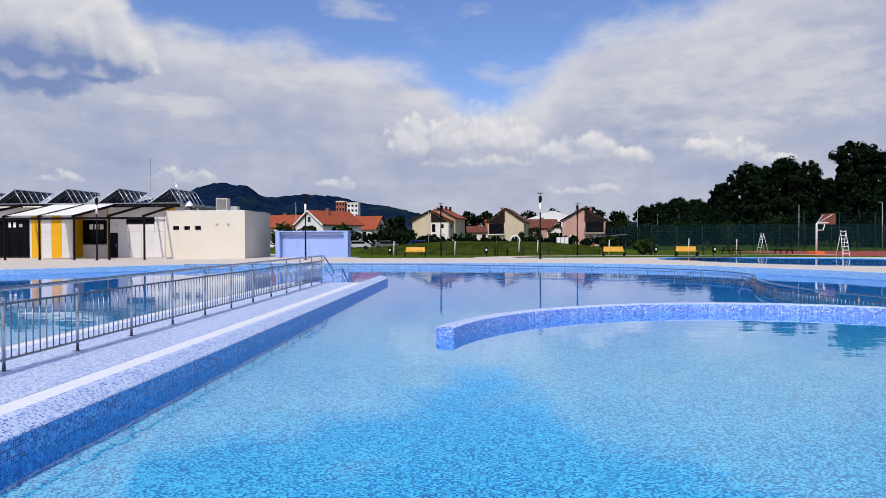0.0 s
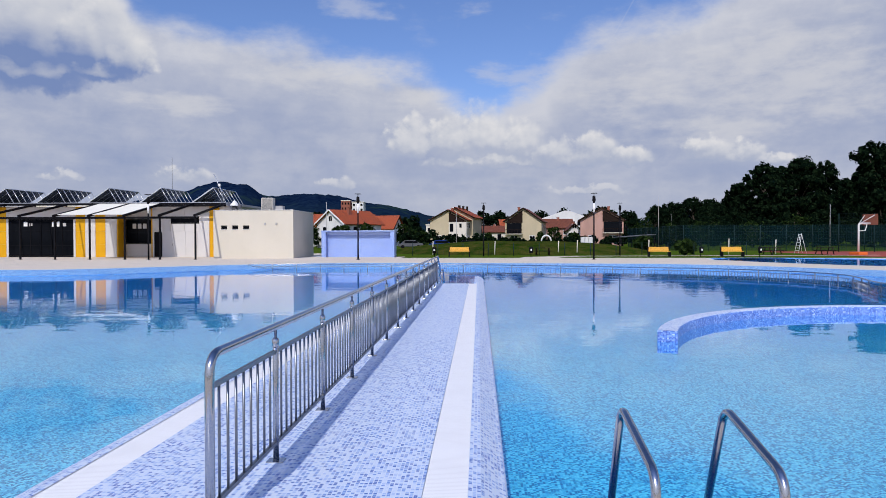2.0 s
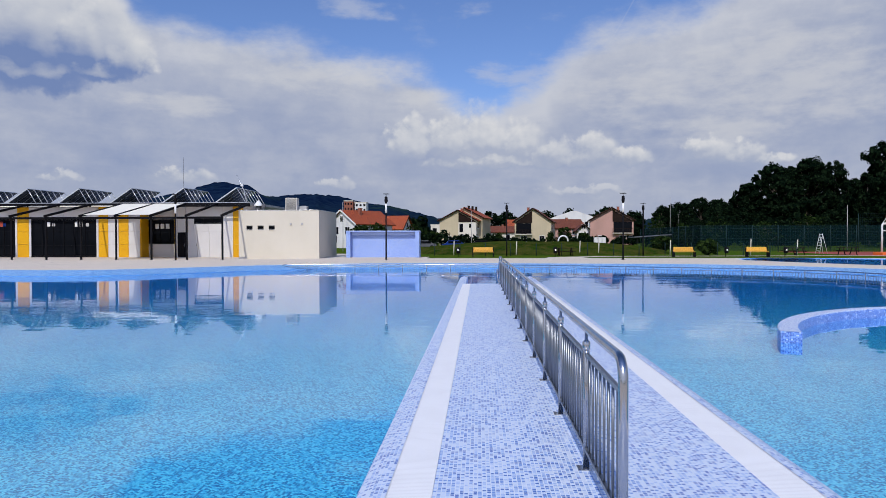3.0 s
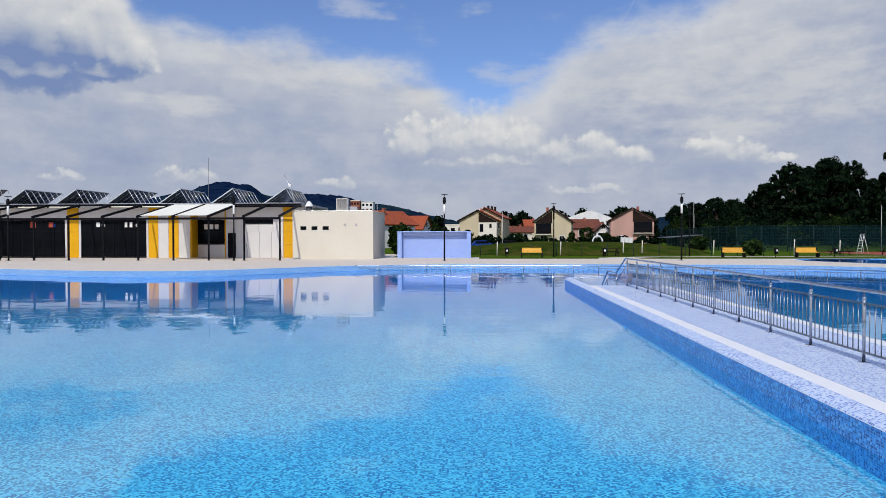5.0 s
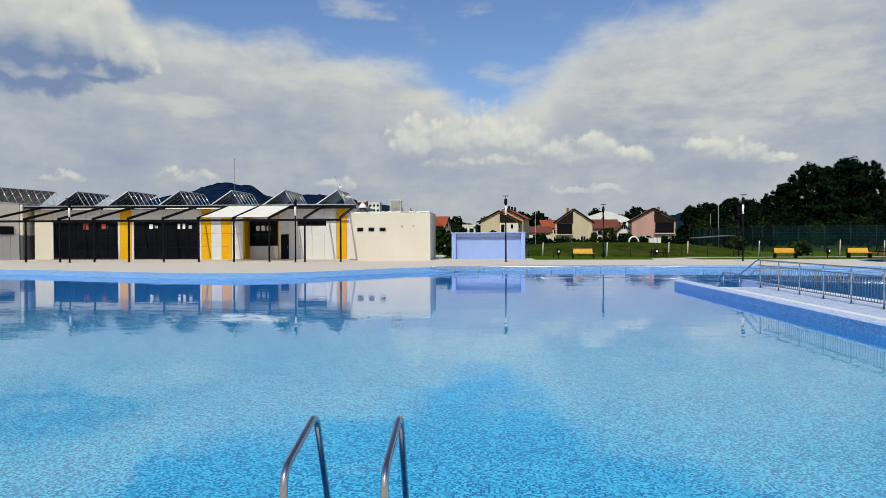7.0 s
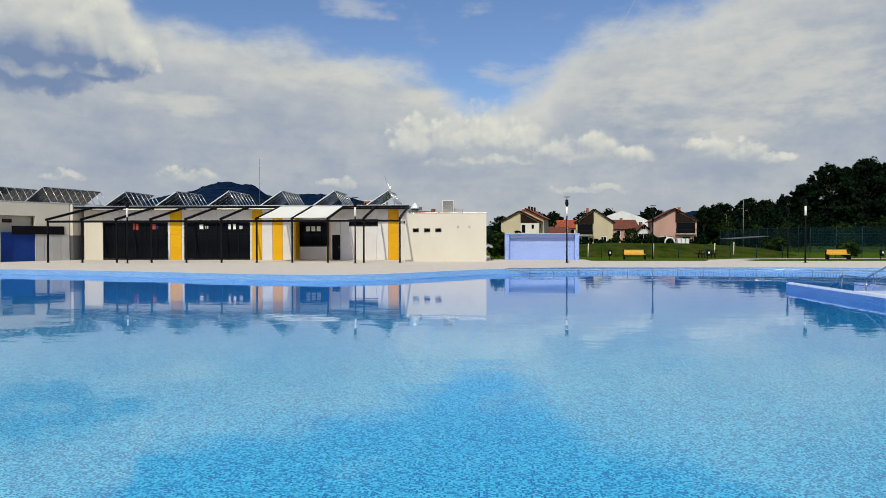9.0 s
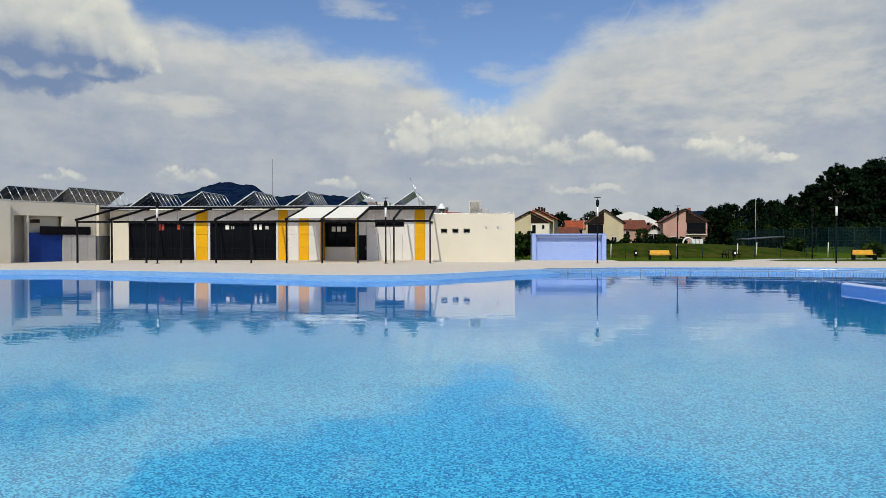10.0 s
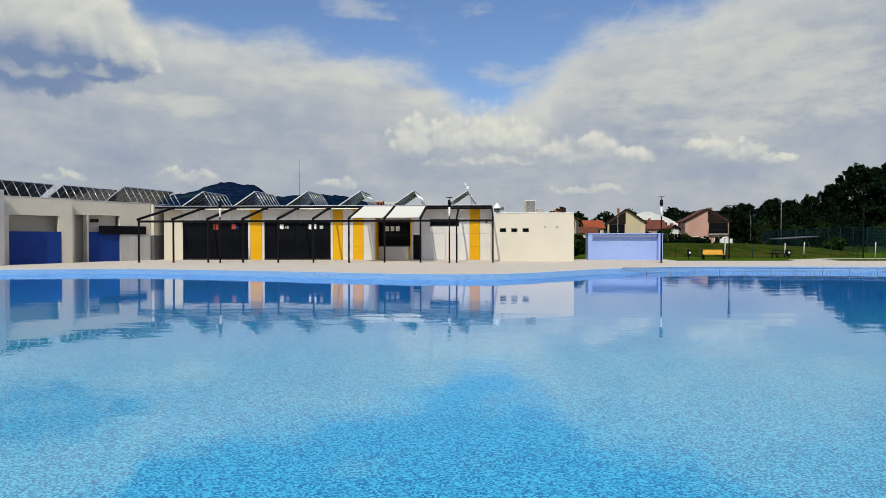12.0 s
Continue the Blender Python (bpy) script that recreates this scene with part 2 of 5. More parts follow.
TILE_WALK = mosaic("mosaic_pale", [(0.0, (0.055, 0.15, 0.50)), (0.16, (0.17, 0.32, 0.68)), (0.36, (0.42, 0.55, 0.82)), (0.60, (0.64, 0.72, 0.88))], tile=0.028, grout=(0.72, 0.77, 0.86), drift=0.3, clump=0.28, gap=0.035)
TILE_WALL = mosaic("mosaic_blue", [(0.0, (0.008, 0.08, 0.34)), (0.3, (0.02, 0.19, 0.58)), (0.6, (0.05, 0.34, 0.78)), (0.85, (0.18, 0.52, 0.86))], grout=(0.26, 0.47, 0.76), clump=0.3)
TILE_LIP = mosaic("mosaic_lip", [(0.0, (0.012, 0.09, 0.36)), (0.25, (0.04, 0.21, 0.52)), (0.5, (0.12, 0.37, 0.68)), (0.78, (0.40, 0.58, 0.80))], grout=(0.30, 0.48, 0.70))
TILE_CURVE = mosaic("mosaic_mixed", [(0.0, (0.02, 0.07, 0.38)), (0.36, (0.06, 0.17, 0.58)), (0.66, (0.20, 0.34, 0.76)), (0.90, (0.56, 0.64, 0.88))], grout=(0.34, 0.46, 0.76))
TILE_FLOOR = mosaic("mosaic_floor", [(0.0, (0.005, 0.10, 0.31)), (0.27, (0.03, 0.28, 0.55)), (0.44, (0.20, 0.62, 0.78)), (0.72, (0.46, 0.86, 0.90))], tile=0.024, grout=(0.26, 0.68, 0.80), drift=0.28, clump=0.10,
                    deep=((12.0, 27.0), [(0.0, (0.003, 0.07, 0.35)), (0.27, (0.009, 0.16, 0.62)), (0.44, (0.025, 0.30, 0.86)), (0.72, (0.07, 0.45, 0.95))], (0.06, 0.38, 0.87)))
TILE_LILAC = mosaic("mosaic_lilac", [(0.0, (0.10, 0.18, 0.52)), (0.15, (0.19, 0.29, 0.65)), (0.45, (0.26, 0.37, 0.72)), (0.8, (0.35, 0.46, 0.78))], grout=(0.38, 0.47, 0.74))


def water_material():
    m, n = material("pool_water")
    at = n.node("ShaderNodeNewGeometry").outputs["Position"]
    big = n.noise(n.vmath("MULTIPLY", at, (0.5, 1.0, 1.0)), 0.9, 3.0)
    small = n.noise(n.vmath("MULTIPLY", at, (0.7, 1.0, 1.0)), 4.0, 3.0)
    calm = n.noise(at, 0.12, 2.0)
    rise = n.math("ADD", n.math("MULTIPLY", big, 0.8), n.math("MULTIPLY", small, n.map(calm, 0.4, 0.65, 0.04, 0.20)))
    normal = n.node("ShaderNodeBump", Strength=0.14, Distance=0.05, Height=rise).outputs[0]
    gloss = n.node("ShaderNodeBsdfGlossy", Color=(1.0, 1.0, 1.0), Roughness=0.015, Normal=normal).outputs[0]
    clear = n.node("ShaderNodeBsdfTransparent", Color=(0.47, 0.90, 1.0)).outputs[0]
    facing = n.node("ShaderNodeLayerWeight", Blend=0.5, Normal=normal).outputs["Facing"]
    fresnel = n.math("MULTIPLY_ADD", n.math("POWER", facing, 4.7), 0.90, 0.025)
    mix = n.node("ShaderNodeMixShader", i0=fresnel, i1=clear, i2=gloss).outputs[0]
    n.tree.links.new(mix, n.node("ShaderNodeOutputMaterial").inputs[0])
    return m


def grass_material(name, a, b, c):
    m, n = material(name)
    at = n.node("ShaderNodeNewGeometry").outputs["Position"]
    coarse, mid, fine = n.noise(at, 0.16, 6.0, 0.65), n.noise(n.vmath("MULTIPLY", at, (1.0, 0.5, 1.0)), 0.9, 5.0, 0.65), n.noise(at, 9.0, 3.0)
    colour = n.mix(n.map(coarse, 0.35, 0.65), a, b)
    colour = n.mix(n.map(n.math("ADD", mid, n.math("MULTIPLY", fine, 0.5)), 0.65, 0.95), colour, c)
    finish(n, colour, 0.95, 0.0, fine, 0.7, 0.05, 0.0)
    return m


def leaf_material(name, a, b):
    m, n = material(name)
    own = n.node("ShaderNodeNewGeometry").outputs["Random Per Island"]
    # most leaves skewed near black: crown shade put into their colour
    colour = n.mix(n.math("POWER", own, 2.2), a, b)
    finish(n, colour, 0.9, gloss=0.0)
    return m


def paving_material():
    m, n = material("cream_paving")
    at = n.node("ShaderNodeNewGeometry").outputs["Position"]
    brick = n.node("ShaderNodeTexBrick", Vector=at, Color1=(0.68, 0.58, 0.46), Color2=(0.76, 0.65, 0.52), Mortar=(0.42, 0.37, 0.31), Scale=1.0, Mortar_Size=0.006, Brick_Width=0.6, Row_Height=0.4)
    grain, patch = n.noise(at, 30.0), n.noise(at, 0.35, 5.0)
    colour = n.mix(n.map(patch, 0.35, 0.7, 0.0, 0.35), brick.outputs[0], (0.76, 0.66, 0.55))
    colour = n.mix(n.map(grain, 0.3, 0.7, 0.0, 0.25), colour, (0.52, 0.45, 0.38))
    finish(n, colour, 0.8, 0.0, grain, 0.2, 0.01, 0.3)
    return m


def roof_tile_material(name, a, b):
    m, n = material(name)
    uv = n.node("ShaderNodeUVMap").outputs[0]
    own = n.node("ShaderNodeTexBrick", Vector=uv, Color1=a, Color2=b, Mortar=(0.10, 0.03, 0.02), Scale=1.0, Mortar_Size=0.03, Brick_Width=0.3, Row_Height=0.35)
    patch = n.noise(uv, 0.9, 5.0)
    colour = n.mix(n.map(patch, 0.45, 0.75, 0.0, 0.45), own.outputs[0], (0.20, 0.075, 0.045))
    wave = n.node("ShaderNodeTexWave", Vector=uv, Scale=3.3).outputs["Fac"]
    finish(n, colour, 0.8, 0.0, wave, 0.4, 0.04, 0.3)
    return m


def glass_material(name, tint=(0.003, 0.0035, 0.005)):
    m, n = material(name)
    at = n.node("ShaderNodeNewGeometry").outputs["Position"]
    finish(n, n.mix(n.noise(at, 0.7), tint, tuple(2.0 * c for c in tint)), 0.05, 0.0, n.noise(at, 0.6, 1.0), 0.02, 0.05, 0.05)
    return m


def grating_material():
    m, n = material("white_grating")
    uv = n.node("ShaderNodeUVMap").outputs[0]
    along = n.node("ShaderNodeSeparateXYZ", Vector=uv).outputs[1]
    slat = n.math("FRACT", n.math("MULTIPLY", along, 1 / 0.024))
    gap = n.map(n.math("ABSOLUTE", n.math("SUBTRACT", slat, 0.5)), 0.36, 0.46)
    dirt = n.noise(uv, 2.5, 4.0)
    colour = n.mix(gap, n.mix(n.map(dirt, 0.4, 0.7), (0.95, 0.93, 0.90), (0.91, 0.89, 0.86)), (0.80, 0.77, 0.74))
    finish(n, colour, 0.5, 0.0, n.math("SUBTRACT", 1.0, gap), 0.2, 0.004)
    return m


WATER = water_material()
STEEL_BAR = surface("brushed_steel_bars", (0.26, 0.27, 0.29), (0.20, 0.21, 0.23), 6.0, 120.0, 0.38, 1.0, 0.05, 0.001)
STEEL = surface("stainless_steel", (0.50, 0.50, 0.51), (0.40, 0.40, 0.42), 6.0, 120.0, 0.20, 1.0, 0.05, 0.001)
GRASS = grass_material("lawn", (0.036, 0.088, 0.006), (0.058, 0.115, 0.010), (0.100, 0.115, 0.018))
MOUND = grass_material("rough_grass", (0.010, 0.032, 0.003), (0.030, 0.060, 0.006), (0.080, 0.070, 0.016))
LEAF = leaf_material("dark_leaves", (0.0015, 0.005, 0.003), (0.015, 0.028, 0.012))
LEAF_LIGHT = leaf_material("garden_leaves", (0.005, 0.013, 0.004), (0.040, 0.066, 0.016))
BARK = surface("bark", (0.07, 0.055, 0.04), (0.13, 0.10, 0.08), 2.0, 25.0, 0.9)
PAVING = paving_material()
COPING = surface("pale_coping", (0.78, 0.74, 0.68), (0.68, 0.64, 0.60), 1.2, 40.0, 0.6)
GRATING = grating_material()
RENDER = surface("cream_render", (0.56, 0.51, 0.42), (0.61, 0.56, 0.47), 0.5, 60.0, 0.85, bump=0.12, stain=0.06)
PANEL = surface("white_panel", (0.63, 0.61, 0.60), (0.57, 0.55, 0.55), 0.8, 50.0, 0.45, bump=0.03, vary=0.06)
YELLOW = surface("yellow_panel", (0.70, 0.37, 0.004), (0.62, 0.31, 0.003), 0.8, 50.0, 0.55, gloss=0.25, bump=0.03, vary=0.08)
BLACK = surface("black_metal", (0.004, 0.004, 0.006), (0.008, 0.008, 0.010), 3.0, 90.0, 0.6, bump=0.05, gloss=0.07)
DARKGREY = surface("dark_grey_panel", (0.075, 0.075, 0.085), (0.10, 0.10, 0.11), 1.0, 60.0, 0.5, bump=0.05, vary=0.1)
MIDGREY = surface("grey_panel", (0.38, 0.37, 0.37), (0.46, 0.45, 0.44), 1.0, 60.0, 0.5, bump=0.05, vary=0.1)
BLUEWALL = surface("royal_blue_tiles", (0.005, 0.028, 0.17), (0.008, 0.040, 0.22), 1.0, 40.0, 0.5, bump=0.05, gloss=0.15)
GLASS = glass_material("dark_glazing")
ROOFMETAL = surface("grey_roof_sheet", (0.30, 0.31, 0.34), (0.38, 0.39, 0.42), 0.8, 30.0, 0.45, 0.4, 0.1)
ALU = surface("aluminium", (0.62, 0.62, 0.62), (0.72, 0.72, 0.71), 3.0, 90.0, 0.35, 0.8, 0.05)
SOLAR = surface("solar_glass", (0.050, 0.056, 0.060), (0.075, 0.082, 0.085), 1.5, 30.0, 0.18, bump=0.02)
FABRIC = surface("cream_fabric", (0.88, 0.83, 0.70), (0.83, 0.78, 0.66), 1.2, 90.0, 0.85, bump=0.1)
WHITE = surface("white_paint", (0.80, 0.79, 0.77), (0.72, 0.71, 0.70), 1.5, 60.0, 0.6, bump=0.08, stain=0.08)
BENCHWOOD = surface("yellow_bench_slats", (0.80, 0.42, 0.035), (0.66, 0.33, 0.025), 3.0, 30.0, 0.5, vary=0.12)
ORANGE = surface("orange_plastic", (0.80, 0.16, 0.02), (0.70, 0.13, 0.02), 3.0, 60.0, 0.5)
CLAY = surface("red_court", (0.36, 0.055, 0.030), (0.29, 0.045, 0.028), 0.5, 20.0, 0.9)
ROOF_ORANGE = roof_tile_material("orange_roof_tiles", (0.50, 0.10, 0.03), (0.40, 0.075, 0.024))
ROOF_BROWN = roof_tile_material("brown_roof_tiles", (0.20, 0.060, 0.032), (0.14, 0.045, 0.026))
WALL_CREAM = surface("cream_house_wall", (0.54, 0.45, 0.30), (0.47, 0.39, 0.26), 0.4, 20.0, 0.9, stain=0.2)
WALL_PALE = surface("pale_house_wall", (0.72, 0.66, 0.56), (0.62, 0.57, 0.50), 0.4, 20.0, 0.9, stain=0.2)
WALL_PINK = surface("pink_house_wall", (0.50, 0.29, 0.24), (0.43, 0.25, 0.20), 0.4, 20.0, 0.9, stain=0.2)
WALL_WHITE = surface("white_house_wall", (0.74, 0.72, 0.70), (0.62, 0.61, 0.61), 0.4, 20.0, 0.9, stain=0.2)
WOOD = surface("brown_timber", (0.012, 0.007, 0.006), (0.024, 0.014, 0.010), 1.0, 20.0, 0.8, gloss=0.1)
BRICKRED = surface("chimney_brick", (0.30, 0.10, 0.06), (0.22, 0.07, 0.045), 2.0, 12.0, 0.9)
MESH_GREEN = surface("green_fence_steel", (0.005, 0.019, 0.021), (0.008, 0.028, 0.030), 3.0, 40.0, 0.6, gloss=0.2)


def forest_material():
    """Woods seen from afar: crowns and glades, with the blue haze of distance painted into their colours."""
    m, n = material("forest_slope")
    at = n.node("ShaderNodeNewGeometry").outputs["Position"]
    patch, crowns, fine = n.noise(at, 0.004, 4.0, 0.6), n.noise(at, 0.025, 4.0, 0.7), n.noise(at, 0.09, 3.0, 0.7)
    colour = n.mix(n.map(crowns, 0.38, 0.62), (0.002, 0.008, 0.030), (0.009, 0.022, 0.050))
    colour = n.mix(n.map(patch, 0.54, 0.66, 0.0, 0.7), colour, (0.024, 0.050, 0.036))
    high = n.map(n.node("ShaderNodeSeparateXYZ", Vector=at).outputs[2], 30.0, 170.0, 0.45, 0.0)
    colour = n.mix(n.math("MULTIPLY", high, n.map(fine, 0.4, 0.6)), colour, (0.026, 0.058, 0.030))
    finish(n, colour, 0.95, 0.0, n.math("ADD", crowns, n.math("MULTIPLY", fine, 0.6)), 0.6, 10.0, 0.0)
    return m


FOREST = forest_material()


def net_material():
    """Fine dark green netting, half open between its threads."""
    m, n = material("green_netting")
    at = n.node("ShaderNodeNewGeometry").outputs["Position"]
    b = n.node("ShaderNodeBsdfPrincipled", Base_Color=n.mix(n.noise(at, 0.6, 4.0), (0.004, 0.020, 0.026), (0.009, 0.034, 0.040)), Roughness=0.9)
    b.inputs["Specular IOR Level"].default_value = 0.0
    clear = n.node("ShaderNodeBsdfTransparent").outputs[0]
    mix = n.node("ShaderNodeMixShader", i0=n.map(n.noise(at, 0.25, 3.0), 0.3, 0.7, 0.16, 0.34), i1=clear, i2=b.outputs[0]).outputs[0]
    n.tree.links.new(mix, n.node("ShaderNodeOutputMaterial").inputs[0])
    return m


NET = net_material()


# ---- shape helpers ----
def thing(name, at=(0, 0, 0), turn=0.0, label="", category="", group="", kind=""):
    ob = new(name)
    ob.empty_display_size = 0.2
    ob.matrix_world = pose(*at, 0, 0, turn)
    return tagged(ob, label, category, group, kind)


def mesh_of(name, bm, mat):
    me = bpy.data.meshes.new(name)
    bm.normal_update()
    bm.to_mesh(me)
    bm.free()
    for one in (mat if isinstance(mat, (list, tuple)) else (mat,)):
        me.materials.append(one)
    return me


def part(name, bm, mat, parent, label="", at=None):
    ob = new(name, bm if isinstance(bm, bpy.types.Mesh) else mesh_of(name, bm, mat))
    ob.parent = parent
    if at is not None:
        ob.matrix_local = at
    return tagged(ob, label)


def solid(name, bm, mat, label="", category="", kind="", group=""):
    return tagged(new(name, mesh_of(name, bm, mat)), label, category, group, kind)


def box(x0, x1, y0, y1, z0, z1, bevel=0.0, bm=None):
    bm = bm or bmesh.new()
    made = bmesh.ops.create_cube(bm, size=1.0)["verts"]
    for v in made:
        v.co = Vector(((x0 + x1) / 2 + v.co.x * (x1 - x0), (y0 + y1) / 2 + v.co.y * (y1 - y0), (z0 + z1) / 2 + v.co.z * (z1 - z0)))
    if bevel:
        edges = list({e for v in made for e in v.link_edges})
        bmesh.ops.bevel(bm, geom=edges, offset=bevel, segments=2, affect="EDGES", profile=0.5)
    return bm


def tube(points, r, n=8, bm=None, cap=True):
    """A round bar along a line of points."""
    bm = bm or bmesh.new()
    pts = [Vector(p) for p in points]
    rings, side = [], None
    for k, p in enumerate(pts):
        way = ((pts[k + 1] - p).normalized() if k < len(pts) - 1 else Vector()) + ((p - pts[k - 1]).normalized() if k else Vector())
        way.normalize()
        if side is None:
            side = way.cross(Vector((0, 0, 1)) if abs(way.z) < 0.9 else Vector((0, 1, 0))).normalized()
        side = (side - way * side.dot(way)).normalized()
        other = way.cross(side)
        radius = r[k] if isinstance(r, (list, tuple)) else r
        rings.append([bm.verts.new(p + radius * (side * math.cos(a) + other * math.sin(a))) for a in (2 * math.pi * j / n for j in range(n))])
    for a, b in zip(rings, rings[1:]):
        for j in range(n):
            f = bm.faces.new((a[j], a[(j + 1) % n], b[(j + 1) % n], b[j]))
            f.smooth = True
    if cap:
        bm.faces.new(rings[0][::-1])
        bm.faces.new(rings[-1])
    return bm


def bend(points, radius, steps=5):
    """The line with its inner corners rounded."""
    pts = [Vector(p) for p in points]
    out = [pts[0]]
    for a, b, c in zip(pts, pts[1:], pts[2:]):
        u, w = (a - b), (c - b)
        d = min(radius, u.length * 0.48, w.length * 0.48)
        p, q = b + u.normalized() * d, b + w.normalized() * d
        for k in range(steps + 1):
            s = k / steps
            out.append(p * (1 - s) ** 2 + b * 2 * s * (1 - s) + q * s * s)
    return out + [pts[-1]]


def spline(points, steps=8):
    """A smooth line through the points."""
    p = [Vector(v) for v in points]
    p = [2 * p[0] - p[1], *p, 2 * p[-1] - p[-2]]
    out = []
    for a, b, c, d in zip(p, p[1:], p[2:], p[3:]):
        for k in range(steps):
            s = k / steps
            out.append(0.5 * (2 * b + (c - a) * s + (2 * a - 5 * b + 4 * c - d) * s * s + (3 * b - a - 3 * c + d) * s ** 3))
    return out + [p[-2]]


def along(line, step):
    """Places and directions at even steps along a line."""
    out, left = [], 0.0
    for a, b in zip(line, line[1:]):
        d = (b - a).length
        s = left
        while s < d:
            out.append((a.lerp(b, s / d), (b - a).normalized()))
            s += step
        left = s - d
    return out


def metre_uv(bm):
    """A UV map in metres, laid on each face by the way that it looks."""
    layer = bm.loops.layers.uv.verify()
    bm.normal_update()
    for f in bm.faces:
        n = f.normal
        for l in f.loops:
            c = l.vert.co
            if abs(n.z) > 0.6:
                l[layer].uv = (c.x, c.y)
            elif abs(n.x) > abs(n.y):
                l[layer].uv = (c.y, c.z)
            else:
                l[layer].uv = (c.x, c.z)
    return bm


def strip_mesh(rails):
    """Faces between neighbouring lines of equal length, with a UV map in metres along and across."""
    bm = bmesh.new()
    layer = bm.loops.layers.uv.verify()
    run = [0.0]
    for a, b in zip(rails[0], rails[0][1:]):
        run.append(run[-1] + (b - a).length)
    rows = [[bm.verts.new(p) for p in line] for line in rails]
    across = 0.0
    for a, b in zip(rows, rows[1:]):
        wide = (b[0].co - a[0].co).length
        for k in range(len(a) - 1):
            f = bm.faces.new((a[k], a[k + 1], b[k + 1], b[k]))
            for l, uv in zip(f.loops, ((run[k], across), (run[k + 1], across), (run[k + 1], across + wide), (run[k], across + wide))):
                l[layer].uv = uv
        across += wide
    return bm


def filled(loops, z):
    """A flat sheet between an outer loop and the holes in it."""
    bm = bmesh.new()
    for loop in loops:
        vs = [bm.verts.new((p[0], p[1], z)) for p in loop]
        for a, b in zip(vs, vs[1:] + vs[:1]):
            bm.edges.new((a, b))
    bmesh.ops.triangle_fill(bm, use_beauty=True, edges=bm.edges[:])
    for f in bm.faces:
        if f.normal.z < 0:
            f.normal_flip()
    return metre_uv(bm)


def offset_loop(line, d):
    """An open line moved sideways (to its left for d > 0) in plan."""
    out = []
    for k, p in enumerate(line):
        a, b = line[max(k - 1, 0)], line[min(k + 1, len(line) - 1)]
        w = (b - a).normalized()
        out.append(Vector((p.x - w.y * d, p.y + w.x * d, p.z)))
    return out


# ---- pools, deck and ground ----
WATER_Z, FLOOR_Z, NEAR = -0.30, -0.50, 3.85
far_edge = spline([(-64, 24, 0), (-60, 33, 0), (-54, 38.2, 0), (-48, 39.9, 0), (-43.5, 40.7, 0), (-40, 40.2, 0), (-32, 37.8, 0), (-25.6, 35.4, 0), (-21.8, 34.8, 0), (-19, 35.6, 0), (-16.2, 38.2, 0),
                   (-13.8, 40.8, 0), (-11, 42.7, 0), (-8, 44.3, 0), (-4.5, 45.0, 0), (0.5, 44.9, 0), (5, 44.5, 0), (9, 44.0, 0), (12.5, 43.5, 0), (15.5, 42.2, 0), (18, 40.2, 0), (20, 37.6, 0),
                   (22, 34.8, 0), (23.6, 32.0, 0), (25.2, 27.5, 0), (26, 20, 0)], 5)
pool_line = [Vector((-64, NEAR, 0)), *far_edge, Vector((26, NEAR, 0))]
second_line = spline([(19.4, 51, 0), (20.5, 55, 0), (24, 56.6, 0), (30, 55.0, 0), (36, 51.5, 0), (41, 46, 0), (40, 40, 0), (34, 37, 0), (28.5, 38, 0), (24.6, 40.2, 0), (22.3, 43.6, 0), (20.6, 47.5, 0), (19.4, 51, 0)], 4)[:-1]
DECK = [(-82, -12), (62, -12), (62, 56.4), (-12.5, 56.4), (-12.5, 74), (-82, 74)]
deck = solid("deck_paving", filled([DECK, [p[:2] for p in pool_line], [p[:2] for p in second_line]], 0.0), PAVING, "cream paved pool deck in full sun", "paving", "structure")

ground = solid("ground", filled([[(-4700, -4700), (4700, -4700), (4700, 4700), (-4700, 4700)], DECK], -0.06), GRASS, "grassy ground reaching the horizon", "ground", "structure")


def pool_shell(name, line, floor_loop, label):
    top = [Vector((p.x, p.y, 0.004)) for p in line]
    cop = thing(name, label=label, category="pool", kind="structure")
    inner = offset_loop(top, -0.30)
    part("coping", strip_mesh([offset_loop(top, 0.12), inner]), COPING, cop, "pale stone coping")
    lip = [Vector((p.x, p.y, -0.27)) for p in offset_loop(top, -0.95)]
    part("tiled_lip", strip_mesh([inner, lip]), TILE_LIP, cop, "sloping pale mosaic lip")
    foot = [Vector((p.x, p.y, FLOOR_Z)) for p in lip]
    part("tiled_wall", strip_mesh([lip, foot]), TILE_WALL, cop, "blue mosaic pool wall")
    return cop


shell = pool_shell("pool_edge", [Vector(p) for p in far_edge], None, "curved pool edge of pale coping and blue mosaic")
near_shell = thing("pool_near_edge", label="straight pool edge of pale coping beside the camera", category="pool", kind="structure")
part("coping", strip_mesh([[Vector((x, NEAR - 0.35, 0.004)) for x in range(-64, 28, 2)], [Vector((x, NEAR, 0.004)) for x in range(-64, 28, 2)]]), COPING, near_shell)
part("tiled_wall", strip_mesh([[Vector((x, NEAR, 0.004)) for x in range(-64, 28, 2)], [Vector((x, NEAR, FLOOR_Z)) for x in range(-64, 28, 2)]]), TILE_WALL, near_shell)
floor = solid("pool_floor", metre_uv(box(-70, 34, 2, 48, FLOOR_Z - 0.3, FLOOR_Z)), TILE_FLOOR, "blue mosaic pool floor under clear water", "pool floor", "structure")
water = solid("water", filled([[p[:2] for p in pool_line]], WATER_Z), WATER, "clear calm pool water with faint ripples", "water", "structure")

